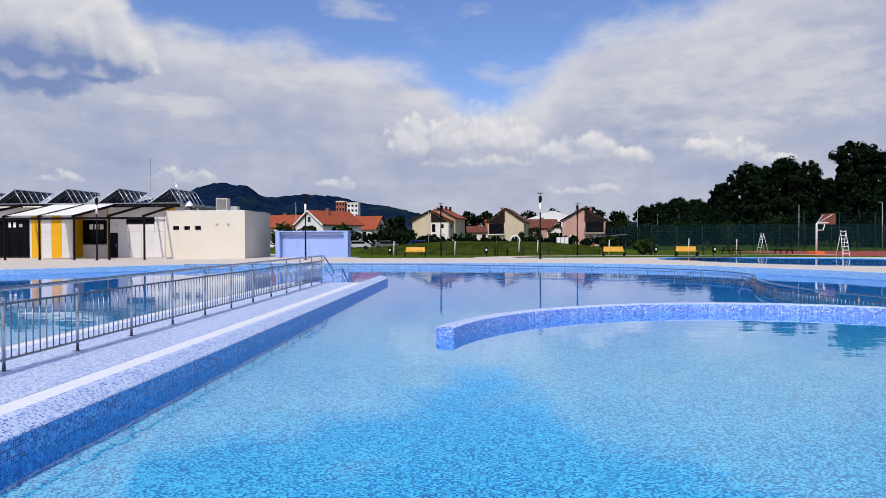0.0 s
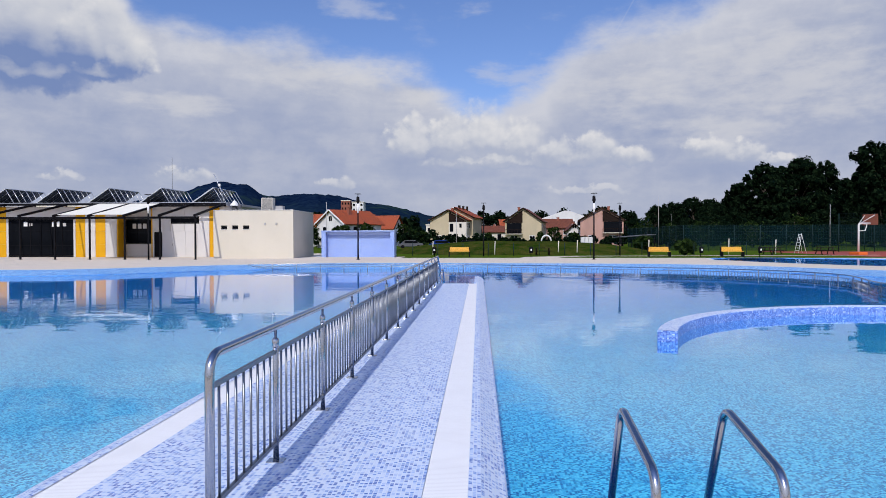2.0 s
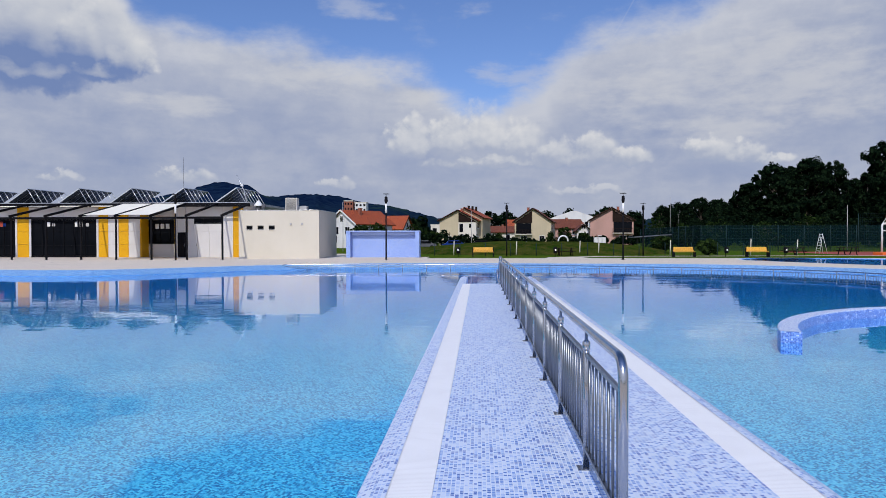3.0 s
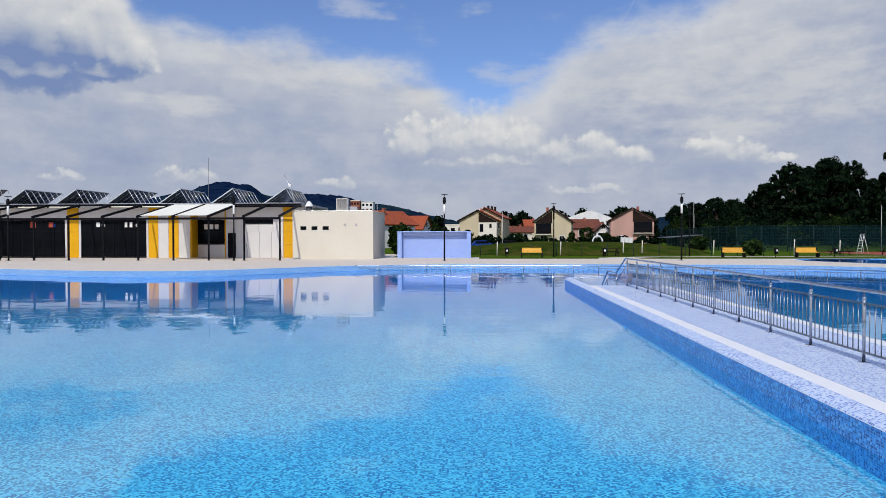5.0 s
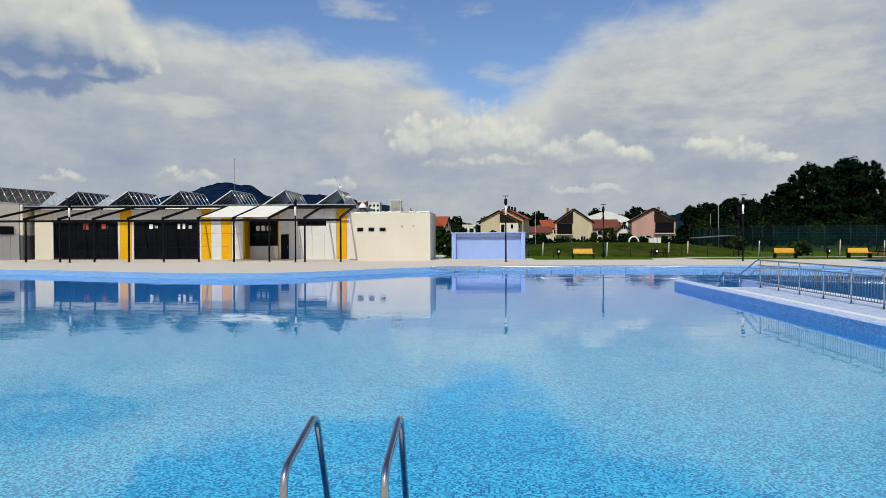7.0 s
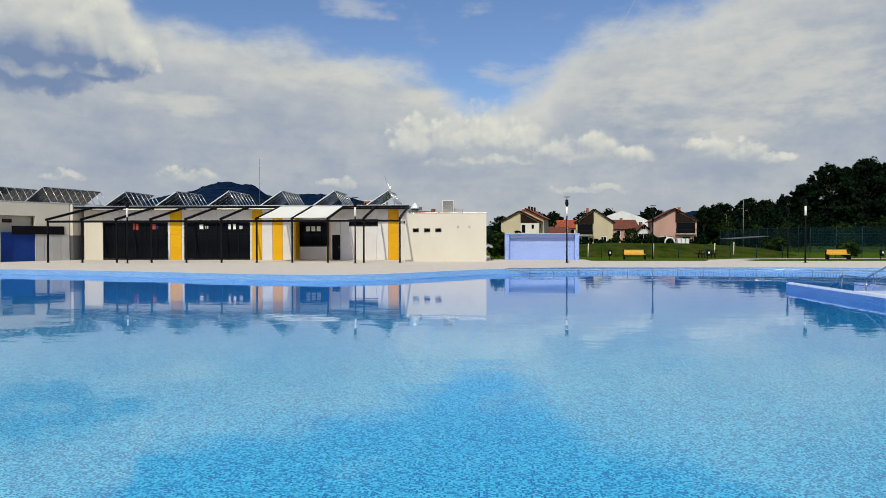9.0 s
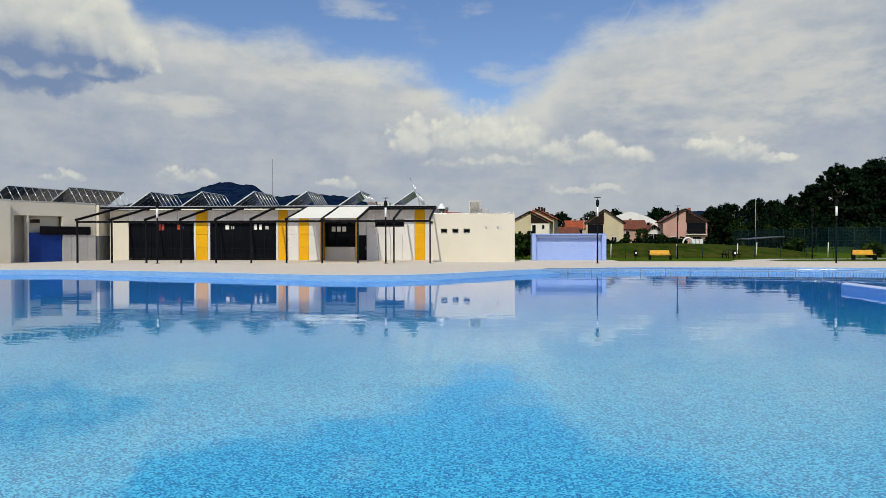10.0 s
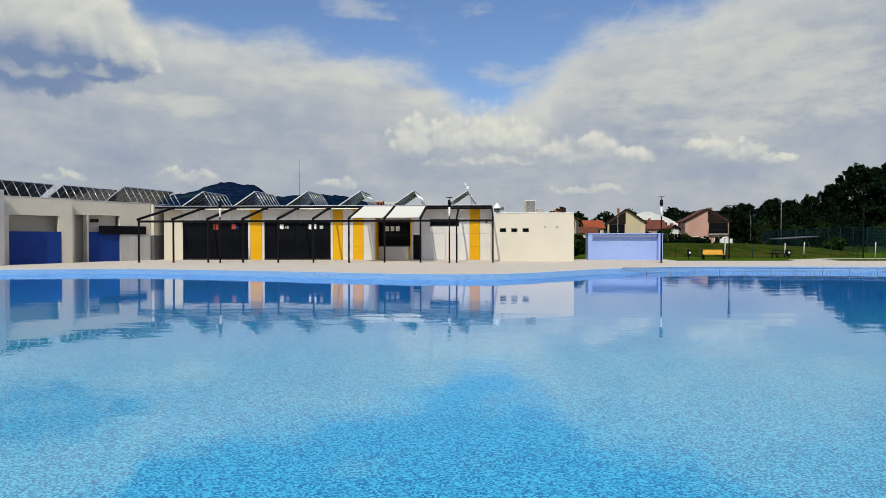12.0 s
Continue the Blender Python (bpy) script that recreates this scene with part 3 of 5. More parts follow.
second_shell = thing("second_pool_edge", label="pale coping and blue walls of a second pool", category="pool", kind="structure")
ring = [Vector((p.x, p.y, 0.006)) for p in second_line] + [Vector((*second_line[0].xy, 0.006))]
part("coping", strip_mesh([offset_loop(ring, 0.35), ring]), COPING, second_shell)
part("tiled_wall", strip_mesh([ring, [Vector((p.x, p.y, -0.9)) for p in ring]]), TILE_WALL, second_shell)
part("tiled_floor", filled([[p[:2] for p in second_line]], -0.9), TILE_FLOOR, second_shell)
second_water = solid("second_water", filled([[p[:2] for p in second_line]], -0.03), WATER, "still dark blue water of a second pool", "water", "structure")


# ---- dividing walkway ----
WALK_X0, WALK_X1, WALK_Y1 = -0.22, 1.87, 24.3
walkway = thing("pool_walkway", label="mosaic walkway with white overflow gratings between two pools", category="walkway", kind="structure")
part("tiled_top", metre_uv(box(WALK_X0, WALK_X1, NEAR - 2.5, WALK_Y1, FLOOR_Z, 0.012)), TILE_WALK, walkway, "pale blue and white mosaic walking surface")
for name, a, b, c in (("grating", WALK_X0 - 0.30, WALK_X0, -1), ("grating", WALK_X1, WALK_X1 + 0.30, 1)):
    part(name, metre_uv(box(a + 0.003, b - 0.003, NEAR - 2.5, WALK_Y1, -0.2, 0.008)), GRATING, walkway, "white slatted overflow grating")
for s, a, lip, drop in ((-1, WALK_X0 - 0.30, 0.19, -0.06), (1, WALK_X1 + 0.30, 0.24, -0.115)):
    ys = [NEAR - 2.5 + k * (29.0 - NEAR + 2.5) / 24 for k in range(25)]
    o = a + s * lip
    rails = [[Vector((x, y, z)) for y in ys] for x, z in ((a - s * 0.02, 0.014), (a + s * 0.06, 0.002), (o - s * 0.05, drop + 0.035), (o - s * 0.015, drop + 0.02), (o, drop))]
    part("tiled_lip", strip_mesh(rails), TILE_WALK, walkway, "sloping pale mosaic lip")
    part("tiled_side", metre_uv(box(min(o, a), max(o, a), NEAR - 2.5, 29.0, FLOOR_Z, drop - 0.002)), TILE_WALL, walkway, "dark blue mosaic side")
    part("end_wall", metre_uv(box(min(a - s * 0.12, a + s * 0.002), max(a - s * 0.12, a + s * 0.002), WALK_Y1 + 0.003, 29.0, FLOOR_Z, 0.0)), TILE_WALK, walkway)
for k in range(5):
    part("step", metre_uv(box(WALK_X0 - 0.17, WALK_X1 + 0.17, WALK_Y1 + 0.003 + 0.32 * k, WALK_Y1 + 0.32 * (k + 1), FLOOR_Z, -0.10 * (k + 1))), TILE_WALK, walkway)

# curved breakwater wall in the pool
breakwater = thing("curved_pool_wall", label="low curved mosaic wall standing in the pool water", category="wall", kind="structure")
angles = [radians(164 - k * 2.5) for k in range(62)]


def arc(r, z):
    return [Vector((12.05 + r * math.cos(a), 11.1 + r * math.sin(a), z)) for a in angles]


part("tiled_cap", strip_mesh([arc(6.50, -0.105), arc(6.52, -0.09), arc(6.83, -0.09), arc(6.85, -0.105)]), TILE_WALK, breakwater, "pale mosaic cap")
part("tiled_inner_face", strip_mesh([arc(6.50, FLOOR_Z), arc(6.50, -0.105)]), TILE_CURVE, breakwater)
part("tiled_outer_face", strip_mesh([arc(6.85, -0.105), arc(6.85, FLOOR_Z)]), TILE_CURVE, breakwater)
end_a, end_b = arc(6.50, 0)[0], arc(6.85, 0)[0]
part("tiled_end", strip_mesh([[end_a + Vector((0, 0, -0.095)), end_b + Vector((0, 0, -0.095))], [end_a + Vector((0, 0, FLOOR_Z)), end_b + Vector((0, 0, FLOOR_Z))]]), TILE_CURVE, breakwater)


# ---- walkway railing ----
def walkway_railing():
    x, y0, y1, step = 0.79, 3.95, 24.2, 1.446
    rail = thing("walkway_railing", (x, 0, 0.012), label="stainless steel railing with thin bars along the mosaic walkway", category="railing")
    part("handrail", tube(bend([(0, y0, 0), (0, y0, 0.95), (0, y1, 0.95), (0, y1 + 1.6, 0.36), (0, y1 + 3.3, 0.36), (0, y1 + 4.5, -0.26), (0, y1 + 4.5, FLOOR_Z - 0.01)], 0.13, 6), 0.026, 12), STEEL, rail)
    part("stair_rail", tube(bend([(0.0, y1, 0.62), (0.0, y1 + 1.6, 0.06), (0.0, y1 + 3.3, 0.06), (0.0, y1 + 4.45, -0.5)], 0.08), 0.018, 8), STEEL, rail)
    for y in (y1 + 1.6, y1 + 3.3):
        part("stair_post", tube([(0, y, FLOOR_Z), (0, y, 0.35)], 0.021, 8), STEEL, rail)
    part("upper_bar", box(-0.012, 0.012, y0, y1, 0.765, 0.79), STEEL_BAR, rail)
    part("lower_bar", box(-0.012, 0.012, y0, y1, 0.12, 0.145), STEEL_BAR, rail)
    post = mesh_of("post", tube([(0, 0, 0), (0, 0, 0.80), (0, 0, 0.81), (0, 0, 0.93)], [0.021, 0.021, 0.011, 0.011], 10), STEEL)
    knob = mesh_of("post_cap", tube([(0, 0, 0.80), (0, 0, 0.805), (0, 0, 0.86), (0, 0, 0.875)], [0.013, 0.026, 0.026, 0.011], 10), STEEL)
    plate = mesh_of("base_plate", box(-0.06, 0.06, -0.05, 0.05, 0, 0.008, 0.002), STEEL)
    bar = mesh_of("bar", tube([(0, 0, 0.13), (0, 0, 0.78)], 0.0085, 6), STEEL_BAR)
    k = 1
    y = y0 + 1.18
    posts = [y0]
    while y < y1 + 0.3:
        posts.append(min(y, y1))
        p = part("post", post, STEEL, rail, at=pose(0, posts[-1], 0))
        part("post_cap", knob, STEEL, p)
        part("base_plate", plate, STEEL, p)
        y += step
    part("base_plate", plate, STEEL, rail, at=pose(0, y0, 0))
    for a, b in zip(posts, posts[1:]):
        n = max(2, round((b - a) / 0.132))
        for j in range(1, n):
            part("bar", bar, STEEL, rail, at=pose(0, a + (b - a) * j / n, 0))
    return rail


walkway_railing()


def pool_railing(points, label):
    """A railing that stands in the water and follows a curve."""
    line = spline(points, 8)
    rail = thing("pool_railing", label=label, category="railing", group="")
    for name, z, r in (("handrail", 0.03, 0.026), ("upper_bar", -0.10, 0.012), ("lower_bar", -0.45, 0.011)):
        ends = [Vector((p.x, p.y, z)) for p in line]
        if name == "handrail":
            ends = [ends[0] - Vector((0, 0, 0.55)), *ends, ends[-1] - Vector((0, 0, 0.55))]
            ends = bend(ends, 0.1, 4)
        part(name, tube(ends, r, 8), STEEL if name == "handrail" else STEEL_BAR, rail)
    post = mesh_of("post", tube([(0, 0, FLOOR_Z), (0, 0, 0.02)], 0.026, 8), STEEL_BAR)
    bar = mesh_of("bar", tube([(0, 0, -0.45), (0, 0, -0.10)], 0.011, 5), STEEL_BAR)
    for p, w in along(line, 1.47):
        part("post", post, STEEL, rail, at=pose(p.x, p.y, 0))
    bars = along(line, 0.147)
    for k, (p, w) in enumerate(bars):
        if k % 10:
            part("bar", bar, STEEL, rail, at=pose(p.x, p.y, 0))
    return rail


pool_railing([(-11.9, 41.6, 0), (-8, 41.8, 0), (-4, 41.6, 0), (0.4, 41.2, 0), (4, 40.4, 0), (8, 38.6, 0), (11, 37.2, 0), (13.6, 36.0, 0), (15.4, 34.6, 0), (16.9, 32.6, 0), (17.5, 30.0, 0), (17.1, 28.0, 0),
              (16.4, 26.0, 0), (16.0, 24.4, 0), (15.8, 22.4, 0), (15.8, 20.6, 0), (16.1, 18.9, 0), (16.9, 16.6, 0), (18.2, 14.6, 0)],
             "low stainless railing standing in water along the curved pool edge")


def pool_ladder(at, rise=0.0):
    lad = thing("pool_ladder", at, label="polished stainless steel pool ladder with two curved grab rails", category="ladder", group="pool ladders")
    grab = mesh_of("grab_rail", tube(bend([(0, -0.63, 0), (0, -0.63, 0.535 + rise), (0, 0.06, 0.655 + rise), (0, 0.42, -0.10), (0, 0.42, -0.60)], 0.10, 6), 0.0215, 12), STEEL)
    tread = mesh_of("tread", box(0.03, 0.49, 0.36, 0.48, -0.012, 0.012, 0.005), STEEL)
    flange = mesh_of("flange", tube([(0, -0.63, 0.0), (0, -0.63, 0.015), (0, -0.63, 0.02)], [0.05, 0.05, 0.03], 12), STEEL)
    for x in (0.0, 0.52):
        g = part("grab_rail", grab, STEEL, lad, at=pose(x, 0, 0))
        part("flange", flange, STEEL, g)
    for z in (-0.2, -0.45):
        part("tread", tread, STEEL, lad, at=pose(0, 0, z))
    return lad


pool_ladder((2.95, 3.88, 0.006), 0.055)
pool_ladder((-9.88, 3.88, 0.006))


# ---- pool building ----
def framed(parent, name, x0, x1, z0, z1, y, columns, rows=(), bar=0.06, glass=None, frame_mat=None, label=""):
    """A glazed opening: outer frame, mullions and panes, each a mesh of its own."""
    glass, frame_mat = glass or GLASS, frame_mat or BLACK
    bm = box(x0, x1, y - 0.05, y + 0.05, z1 - bar, z1)
    box(x0, x1, y - 0.05, y + 0.05, z0, z0 + bar, bm=bm)
    box(x0, x0 + bar, y - 0.05, y + 0.05, z0 + bar, z1 - bar, bm=bm)
    box(x1 - bar, x1, y - 0.05, y + 0.05, z0 + bar, z1 - bar, bm=bm)
    win = part(name, bm, frame_mat, parent, label)
    xs = [x0 + bar + (x1 - x0 - 2 * bar) * k / columns for k in range(columns + 1)]
    zs = [z0 + bar, *rows, z1 - bar]
    for x in xs[1:-1]:
        part("mullion", box(x - 0.025, x + 0.025, y - 0.045, y + 0.045, z0 + bar, z1 - bar), frame_mat, win)
    for z in rows:
        part("transom", box(x0 + bar, x1 - bar, y - 0.04, y + 0.04, z - 0.025, z + 0.025), frame_mat, win)
    for a, b in zip(xs, xs[1:]):
        for c, d in zip(zs, zs[1:]):
            part("pane", box(a + 0.02, b - 0.02, y + 0.0, y + 0.02, c + 0.02, d - 0.02), glass, win)
    return win


BW = 61.2


def clubhouse():
    house = thing("pool_building", (0, 0, 0), label="white flat-roofed pool building with yellow panels and dark glazing", category="building")
    # the numbers below, read from the camera's view, stand for a line a little further back; all is scaled in towards
    # the camera by this share to keep that view
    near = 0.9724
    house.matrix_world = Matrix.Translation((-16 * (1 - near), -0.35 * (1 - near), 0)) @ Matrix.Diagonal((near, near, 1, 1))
    part("roof", box(-50.4, -19.78, 60.18, 71, 4.60, 4.80, 0.02), ROOFMETAL, house, "grey metal roof edge")
    part("fascia", box(-50.4, -19.78, 60.10, 60.177, 4.56, 4.74), BLACK, house, "black roof fascia")
    part("soffit", box(-50.3, -19.8, 60.18, BW + 0.2, 4.52, 4.597), PANEL, house)
    part("back_wall", box(-49.4, -19.7, BW + 2.6, BW + 2.8, 0, 4.5), RENDER, house)

    def panel(x0, x1, z0, z1, mat, y=BW, thick=0.12):
        part("wall_panel", box(x0 + 0.008, x1 - 0.008, y, y + thick, z0 + 0.006, z1 - 0.006, 0.006), mat, house)

    def column(x0, x1, mat, cuts=(0.0, 1.15, 2.3, 3.4, 4.5)):
        for a, b in zip(cuts, cuts[1:]):
            panel(x0, x1, a, b, mat)

    part("core_wall", box(-48.6, -30.34, BW + 0.121, BW + 0.25, 3.42, 4.52), PANEL, house)
    part("core_wall", box(-27.0, -19.7, BW + 0.121, BW + 0.25, 0.0, 4.52), PANEL, house)
    column(-50.1, -48.30, RENDER, (0.0, 4.5))
    for a, b in ((-48.28, -42.14), (-40.60, -34.44)):
        framed(house, "glazing", a, b, 0.06, 3.40, BW + 0.06, 6, (1.05, 2.35), label="dark full-height glazing in black frames")
        n = 4
        for k in range(n):
            panel(a + (b - a) * k / n, a + (b - a) * (k + 1) / n, 3.42, 4.5, PANEL)
        part("door_sill", box(a, b, BW - 0.05, BW + 0.12, 0.0, 0.055), BLACK, house)
    column(-42.14, -41.93, PANEL, (0.0, 4.5))
    column(-41.93, -40.82, YELLOW)
    column(-40.82, -40.60, PANEL, (0.0, 4.5))
    column(-34.44, -34.23, PANEL, (0.0, 4.5))
    column(-34.23, -33.32, YELLOW)
    column(-33.32, -32.35, PANEL)
    column(-32.35, -31.41, YELLOW)
    column(-31.41, -30.34, PANEL)
    # the recessed entrance between yellow jambs
    part("jamb", box(-30.34, -30.22, BW + 0.02, BW + 1.4, 0, 4.5), YELLOW, house, "yellow side panel of the recess")
    part("jamb", box(-27.12, -27.0, BW + 0.02, BW + 1.4, 0, 4.5), YELLOW, house, "yellow side panel of the recess")
    part("recess_wall", box(-30.22, -27.12, BW + 1.4, BW + 1.55, 0, 1.15), PANEL, house)
    part("recess_wall", box(-30.22, -27.12, BW + 1.4, BW + 1.55, 3.42, 4.5), PANEL, house)
    framed(house, "glazing", -30.20, -27.14, 1.16, 3.40, BW + 1.45, 3, (2.4,), label="dark window above a white parapet")
    door = part("door", box(-26.82, -26.10, BW - 0.02, BW + 0.03, 0.0, 2.2, 0.005), BLACK, house, "black metal door")
    part("handle", tube([(-26.2, BW - 0.06, 0.95), (-26.2, BW - 0.06, 1.2)], 0.012, 6), ALU, door)
    panel(-27.0, -26.83, 0, 4.5, PANEL)
    panel(-26.83, -26.09, 2.22, 4.5, PANEL)
    for a, b in ((-26.09, -25.0), (-25.0, -23.9), (-23.9, -22.8), (-22.8, -21.70)):
        panel(a, b, 0, 2.3, PANEL)
    for a, b in ((-26.09, -25.3), (-22.65, -21.70)):
        panel(a, b, 2.3, 4.5, PANEL)
    for a, b in ((-25.3, -24.0), (-24.0, -22.65)):
        panel(a, b, 2.3, 2.95, PANEL)
        panel(a, b, 3.58, 4.5, PANEL)
    framed(house, "strip_window", -25.29, -22.66, 2.96, 3.57, BW + 0.05, 3, label="dark strip window")
    part("handle", tube([(-25.1, BW - 0.03, 1.0), (-25.1, BW - 0.03, 1.2)], 0.015, 6), BLACK, house)
    column(-21.70, -20.76, YELLOW)
    column(-20.76, -19.79, PANEL)
    # flat patches added on the panes in place of reflections and inside items
    for x, z, wide, tall, mat in ((-45.2, 2.97, 0.5, 0.55, CLAY), (-43.5, 2.97, 0.4, 0.45, CLAY), (-43.2, 2.92, 0.25, 0.3, BLUEWALL), (-39.0, 2.95, 0.35, 0.4, WHITE), (-38.5, 2.9, 0.3, 0.25, MIDGREY), (-36.4, 2.95, 0.3, 0.45, WHITE), (-35.9, 2.95, 0.25, 0.45, WHITE), (-35.3, 2.9, 0.3, 0.3, MIDGREY)):
        part("poster", box(x - wide / 2, x + wide / 2, BW + 0.045, BW + 0.058, z - tall / 2, z + tall / 2), mat, house, "small flat patch standing for reflections and inside items")
    for k in range(3):
        part("poster", box(-29.6 + 0.5 * k, -29.25 + 0.5 * k, BW + 1.43, BW + 1.448, 2.55, 3.0), WHITE, house, "small pale patch in place of a reflection in the recess window")
    part("wall_lamp", tube([(-20.2, BW - 0.14, 3.3), (-20.2, BW, 3.35)], 0.09, 8), BLACK, house)
    return house


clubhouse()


def service_block():
    x0, x1, y0, y1, h = -19.63, -12.96, 55.58, 62.4, 3.93
    b = thing("service_block", label="cream rendered service block with three small windows", category="building")
    xs = [x0, -18.99, -18.48, -18.06, -17.56, -17.14, -16.63, x1]
    bm = box(x0, x1, y0, y0 + 0.3, 0, 2.37)
    box(x0, x1, y0, y0 + 0.3, 2.70, h, bm=bm)
    for k in (0, 2, 4, 6):
        box(xs[k], xs[k + 1], y0, y0 + 0.3, 2.37, 2.70, bm=bm)
    part("front_wall", bm, RENDER, b)
    part("side_wall", box(x1 - 0.3, x1, y0 + 0.301, y1, 0, h), RENDER, b)
    part("side_wall", box(x0, x0 + 0.3, y0 + 0.301, y1, 0, h), RENDER, b)
    part("rear_wall", box(x0 + 0.301, x1 - 0.301, y1 - 0.3, y1, 0, h), RENDER, b)
    part("roof", box(x0 + 0.301, x1 - 0.301, y0 + 0.301, y1 - 0.301, h - 0.35, h - 0.15), ROOFMETAL, b)
    for side in ((x0 - 0.03, x1 + 0.03, y0 - 0.03, y0 + 0.32), (x1 - 0.32, x1 + 0.03, y0 + 0.322, y1)):
        part("parapet_cap", box(*side, h + 0.002, h + 0.05, 0.01), ALU, b, "thin metal parapet cap")
    for a, c in ((-18.99, -18.48), (-18.06, -17.56), (-17.14, -16.63)):
        framed(b, "small_window", a, c, 2.37, 2.70, y0 + 0.14, 1, bar=0.04, label="small dark window")
        part("sill", box(a - 0.03, c + 0.03, y0 - 0.04, y0 + 0.1, 2.33, 2.368), WHITE, b)
    for x in (-15.3, -14.35):
        part("wall_lamp", box(x - 0.08, x + 0.08, y0 - 0.07, y0 - 0.001, 2.74, 2.92, 0.02), MIDGREY, b, "small grey wall lamp")
    return b


service_block()

# things on the roofs
unit = thing("air_conditioner", (-16.25, 59.5, 3.78), label="white rooftop air conditioning unit with side grille", category="air conditioner")
part("casing", box(-0.5, 0.5, -0.4, 0.4, 0.1, 1.4, 0.03), WALL_PALE, unit)
part("feet", box(-0.42, 0.42, -0.3, 0.3, 0.0, 0.1), BLACK, unit)
for k in range(12):
    part("louvre", box(-0.44, 0.44, -0.43, -0.39, 0.3 + 0.09 * k, 0.34 + 0.09 * k), DARKGREY, unit)
dome = thing("roof_vent", (-19.15, 59.2, 3.78), label="white domed rooftop ventilator", category="vent")
part("stem", tube([(0, 0, 0), (0, 0, 0.35), (0, 0, 0.36), (0, 0, 0.75)], [0.30, 0.30, 0.24, 0.24], 12), DARKGREY, dome, "dark louvred drum")
part("hood", tube([(0, 0, 0.70), (0, 0, 0.76), (0, 0, 1.08), (0, 0, 1.2)], [0.40, 0.40, 0.16, 0.04], 14), WHITE, dome)
part("motor", box(0.25, 0.6, -0.15, 0.15, 0.55, 0.85, 0.03), DARKGREY, dome)
small_unit = thing("air_conditioner", (-15.4, 60.0, 3.78), label="small grey rooftop cooling unit on a red stand", category="air conditioner")
part("casing", box(-0.38, 0.38, -0.3, 0.3, 0.25, 0.72, 0.03), MIDGREY, small_unit)
part("stand", box(-0.34, 0.34, -0.24, 0.24, 0.0, 0.248), CLAY, small_unit, "rusty red stand")
part("side_grille", box(0.382, 0.40, -0.2, 0.2, 0.35, 0.65), MIDGREY, small_unit)


def pergola():
    p = thing("pergola", label="black steel pergola with sloping rafters and partly drawn awnings", category="pergola")
    xs = [-19.63 - 2.8 * k for k in range(11)]
    part("front_beam", box(xs[-1] - 0.06, xs[0] + 0.06, 51.93, 52.07, 3.17, 3.34), BLACK, p)
    part("wall_beam", box(xs[-1] - 0.06, xs[0] + 0.06, 58.18, 58.30, 4.40, 4.54), BLACK, p)
    post = mesh_of("post", box(-0.06, 0.06, 51.94, 52.06, 0.012, 3.168, 0.008), BLACK)
    foot = mesh_of("base_plate", box(-0.12, 0.12, 51.88, 52.12, 0.0, 0.012), BLACK)
    slope = math.atan2(4.62 - 3.42, 58.24 - 52.0)
    length = math.hypot(58.24 - 52.0, 4.62 - 3.42)
    rafter = mesh_of("rafter", box(-0.06, 0.06, -0.25, length, -0.09, 0.09, 0.008), BLACK)
    for x in xs:
        q = part("post", post, BLACK, p, at=pose(x, 0, 0))
        part("base_plate", foot, BLACK, q)
        part("rafter", rafter, BLACK, p, at=pose(x, 52.0, 3.44, math.degrees(slope)))
    for k in (2, 3):
        a, b = xs[k + 1] + 0.12, xs[k] - 0.12
        bm = bmesh.new()
        rows = []
        for j in range(9):
            s = j / 8
            rows.append([bm.verts.new((a + (b - a) * i / 6, 52.05 + s * 6.1, 3.50 + s * 1.18 - 0.03 * math.sin(math.pi * s))) for i in range(7)])
        for r0, r1 in zip(rows, rows[1:]):
            for i in range(6):
                bm.faces.new((r0[i], r0[i + 1], r1[i + 1], r1[i]))
        under = bmesh.ops.duplicate(bm, geom=bm.faces[:])["geom"]
        for g in under:
            if isinstance(g, bmesh.types.BMVert):
                g.co.z -= 0.012
            elif isinstance(g, bmesh.types.BMFace):
                g.normal_flip()
        part("awning", bm, FABRIC, p, "drawn cream fabric awning")
    for k in (4, 5, 6, 7, 8, 9):
        a, b = xs[k + 1] + 0.1, xs[k] - 0.1
        part("rolled_awning", tube([(a, 58.05, 4.47), (b, 58.05, 4.47)], 0.05, 8), FABRIC if k % 3 else MIDGREY, p, "rolled-up awning")
    return p


pergola()


def solar_rack(at, turn, length, modules):
    r = thing("solar_rack", at, turn, "tilted solar collector rack with light metal struts on the roof", "solar panel", "solar racks on the roofs")
    run, rise = 2.0, 1.35
    slope = math.degrees(math.atan2(rise, run))
    wide = math.hypot(run, rise)
    m = length / modules
    panel = mesh_of("collector", box(-wide, 0, 0.02, m - 0.02, -0.05, 0.03, 0.008), SOLAR)
    edge = mesh_of("collector_frame", box(-wide - 0.02, 0.02, -0.012, 0.022, -0.06, 0.04), ALU)
    for k in range(modules):
        q = part("collector", panel, SOLAR, r, at=pose(0, k * m, rise + 0.1, 0, -slope, 0))
        part("collector_frame", edge, ALU, q)
    part("ridge_rail", tube([(0, 0, rise + 0.1), (0, length, rise + 0.1)], 0.035, 6), ALU, r)
    part("foot_rail", tube([(0.85, 0, 0.06), (0.85, length, 0.06)], 0.03, 6), ALU, r)
    part("foot_rail", tube([(-run, 0, 0.06), (-run, length, 0.06)], 0.03, 6), ALU, r)
    strut = mesh_of("strut", tube([(0, 0, rise + 0.1), (0.85, 0, 0.06)], 0.032, 6), ALU)
    for k in range(modules + 1):
        part("strut", strut, ALU, r, at=pose(0, k * length / modules, 0))
    return r


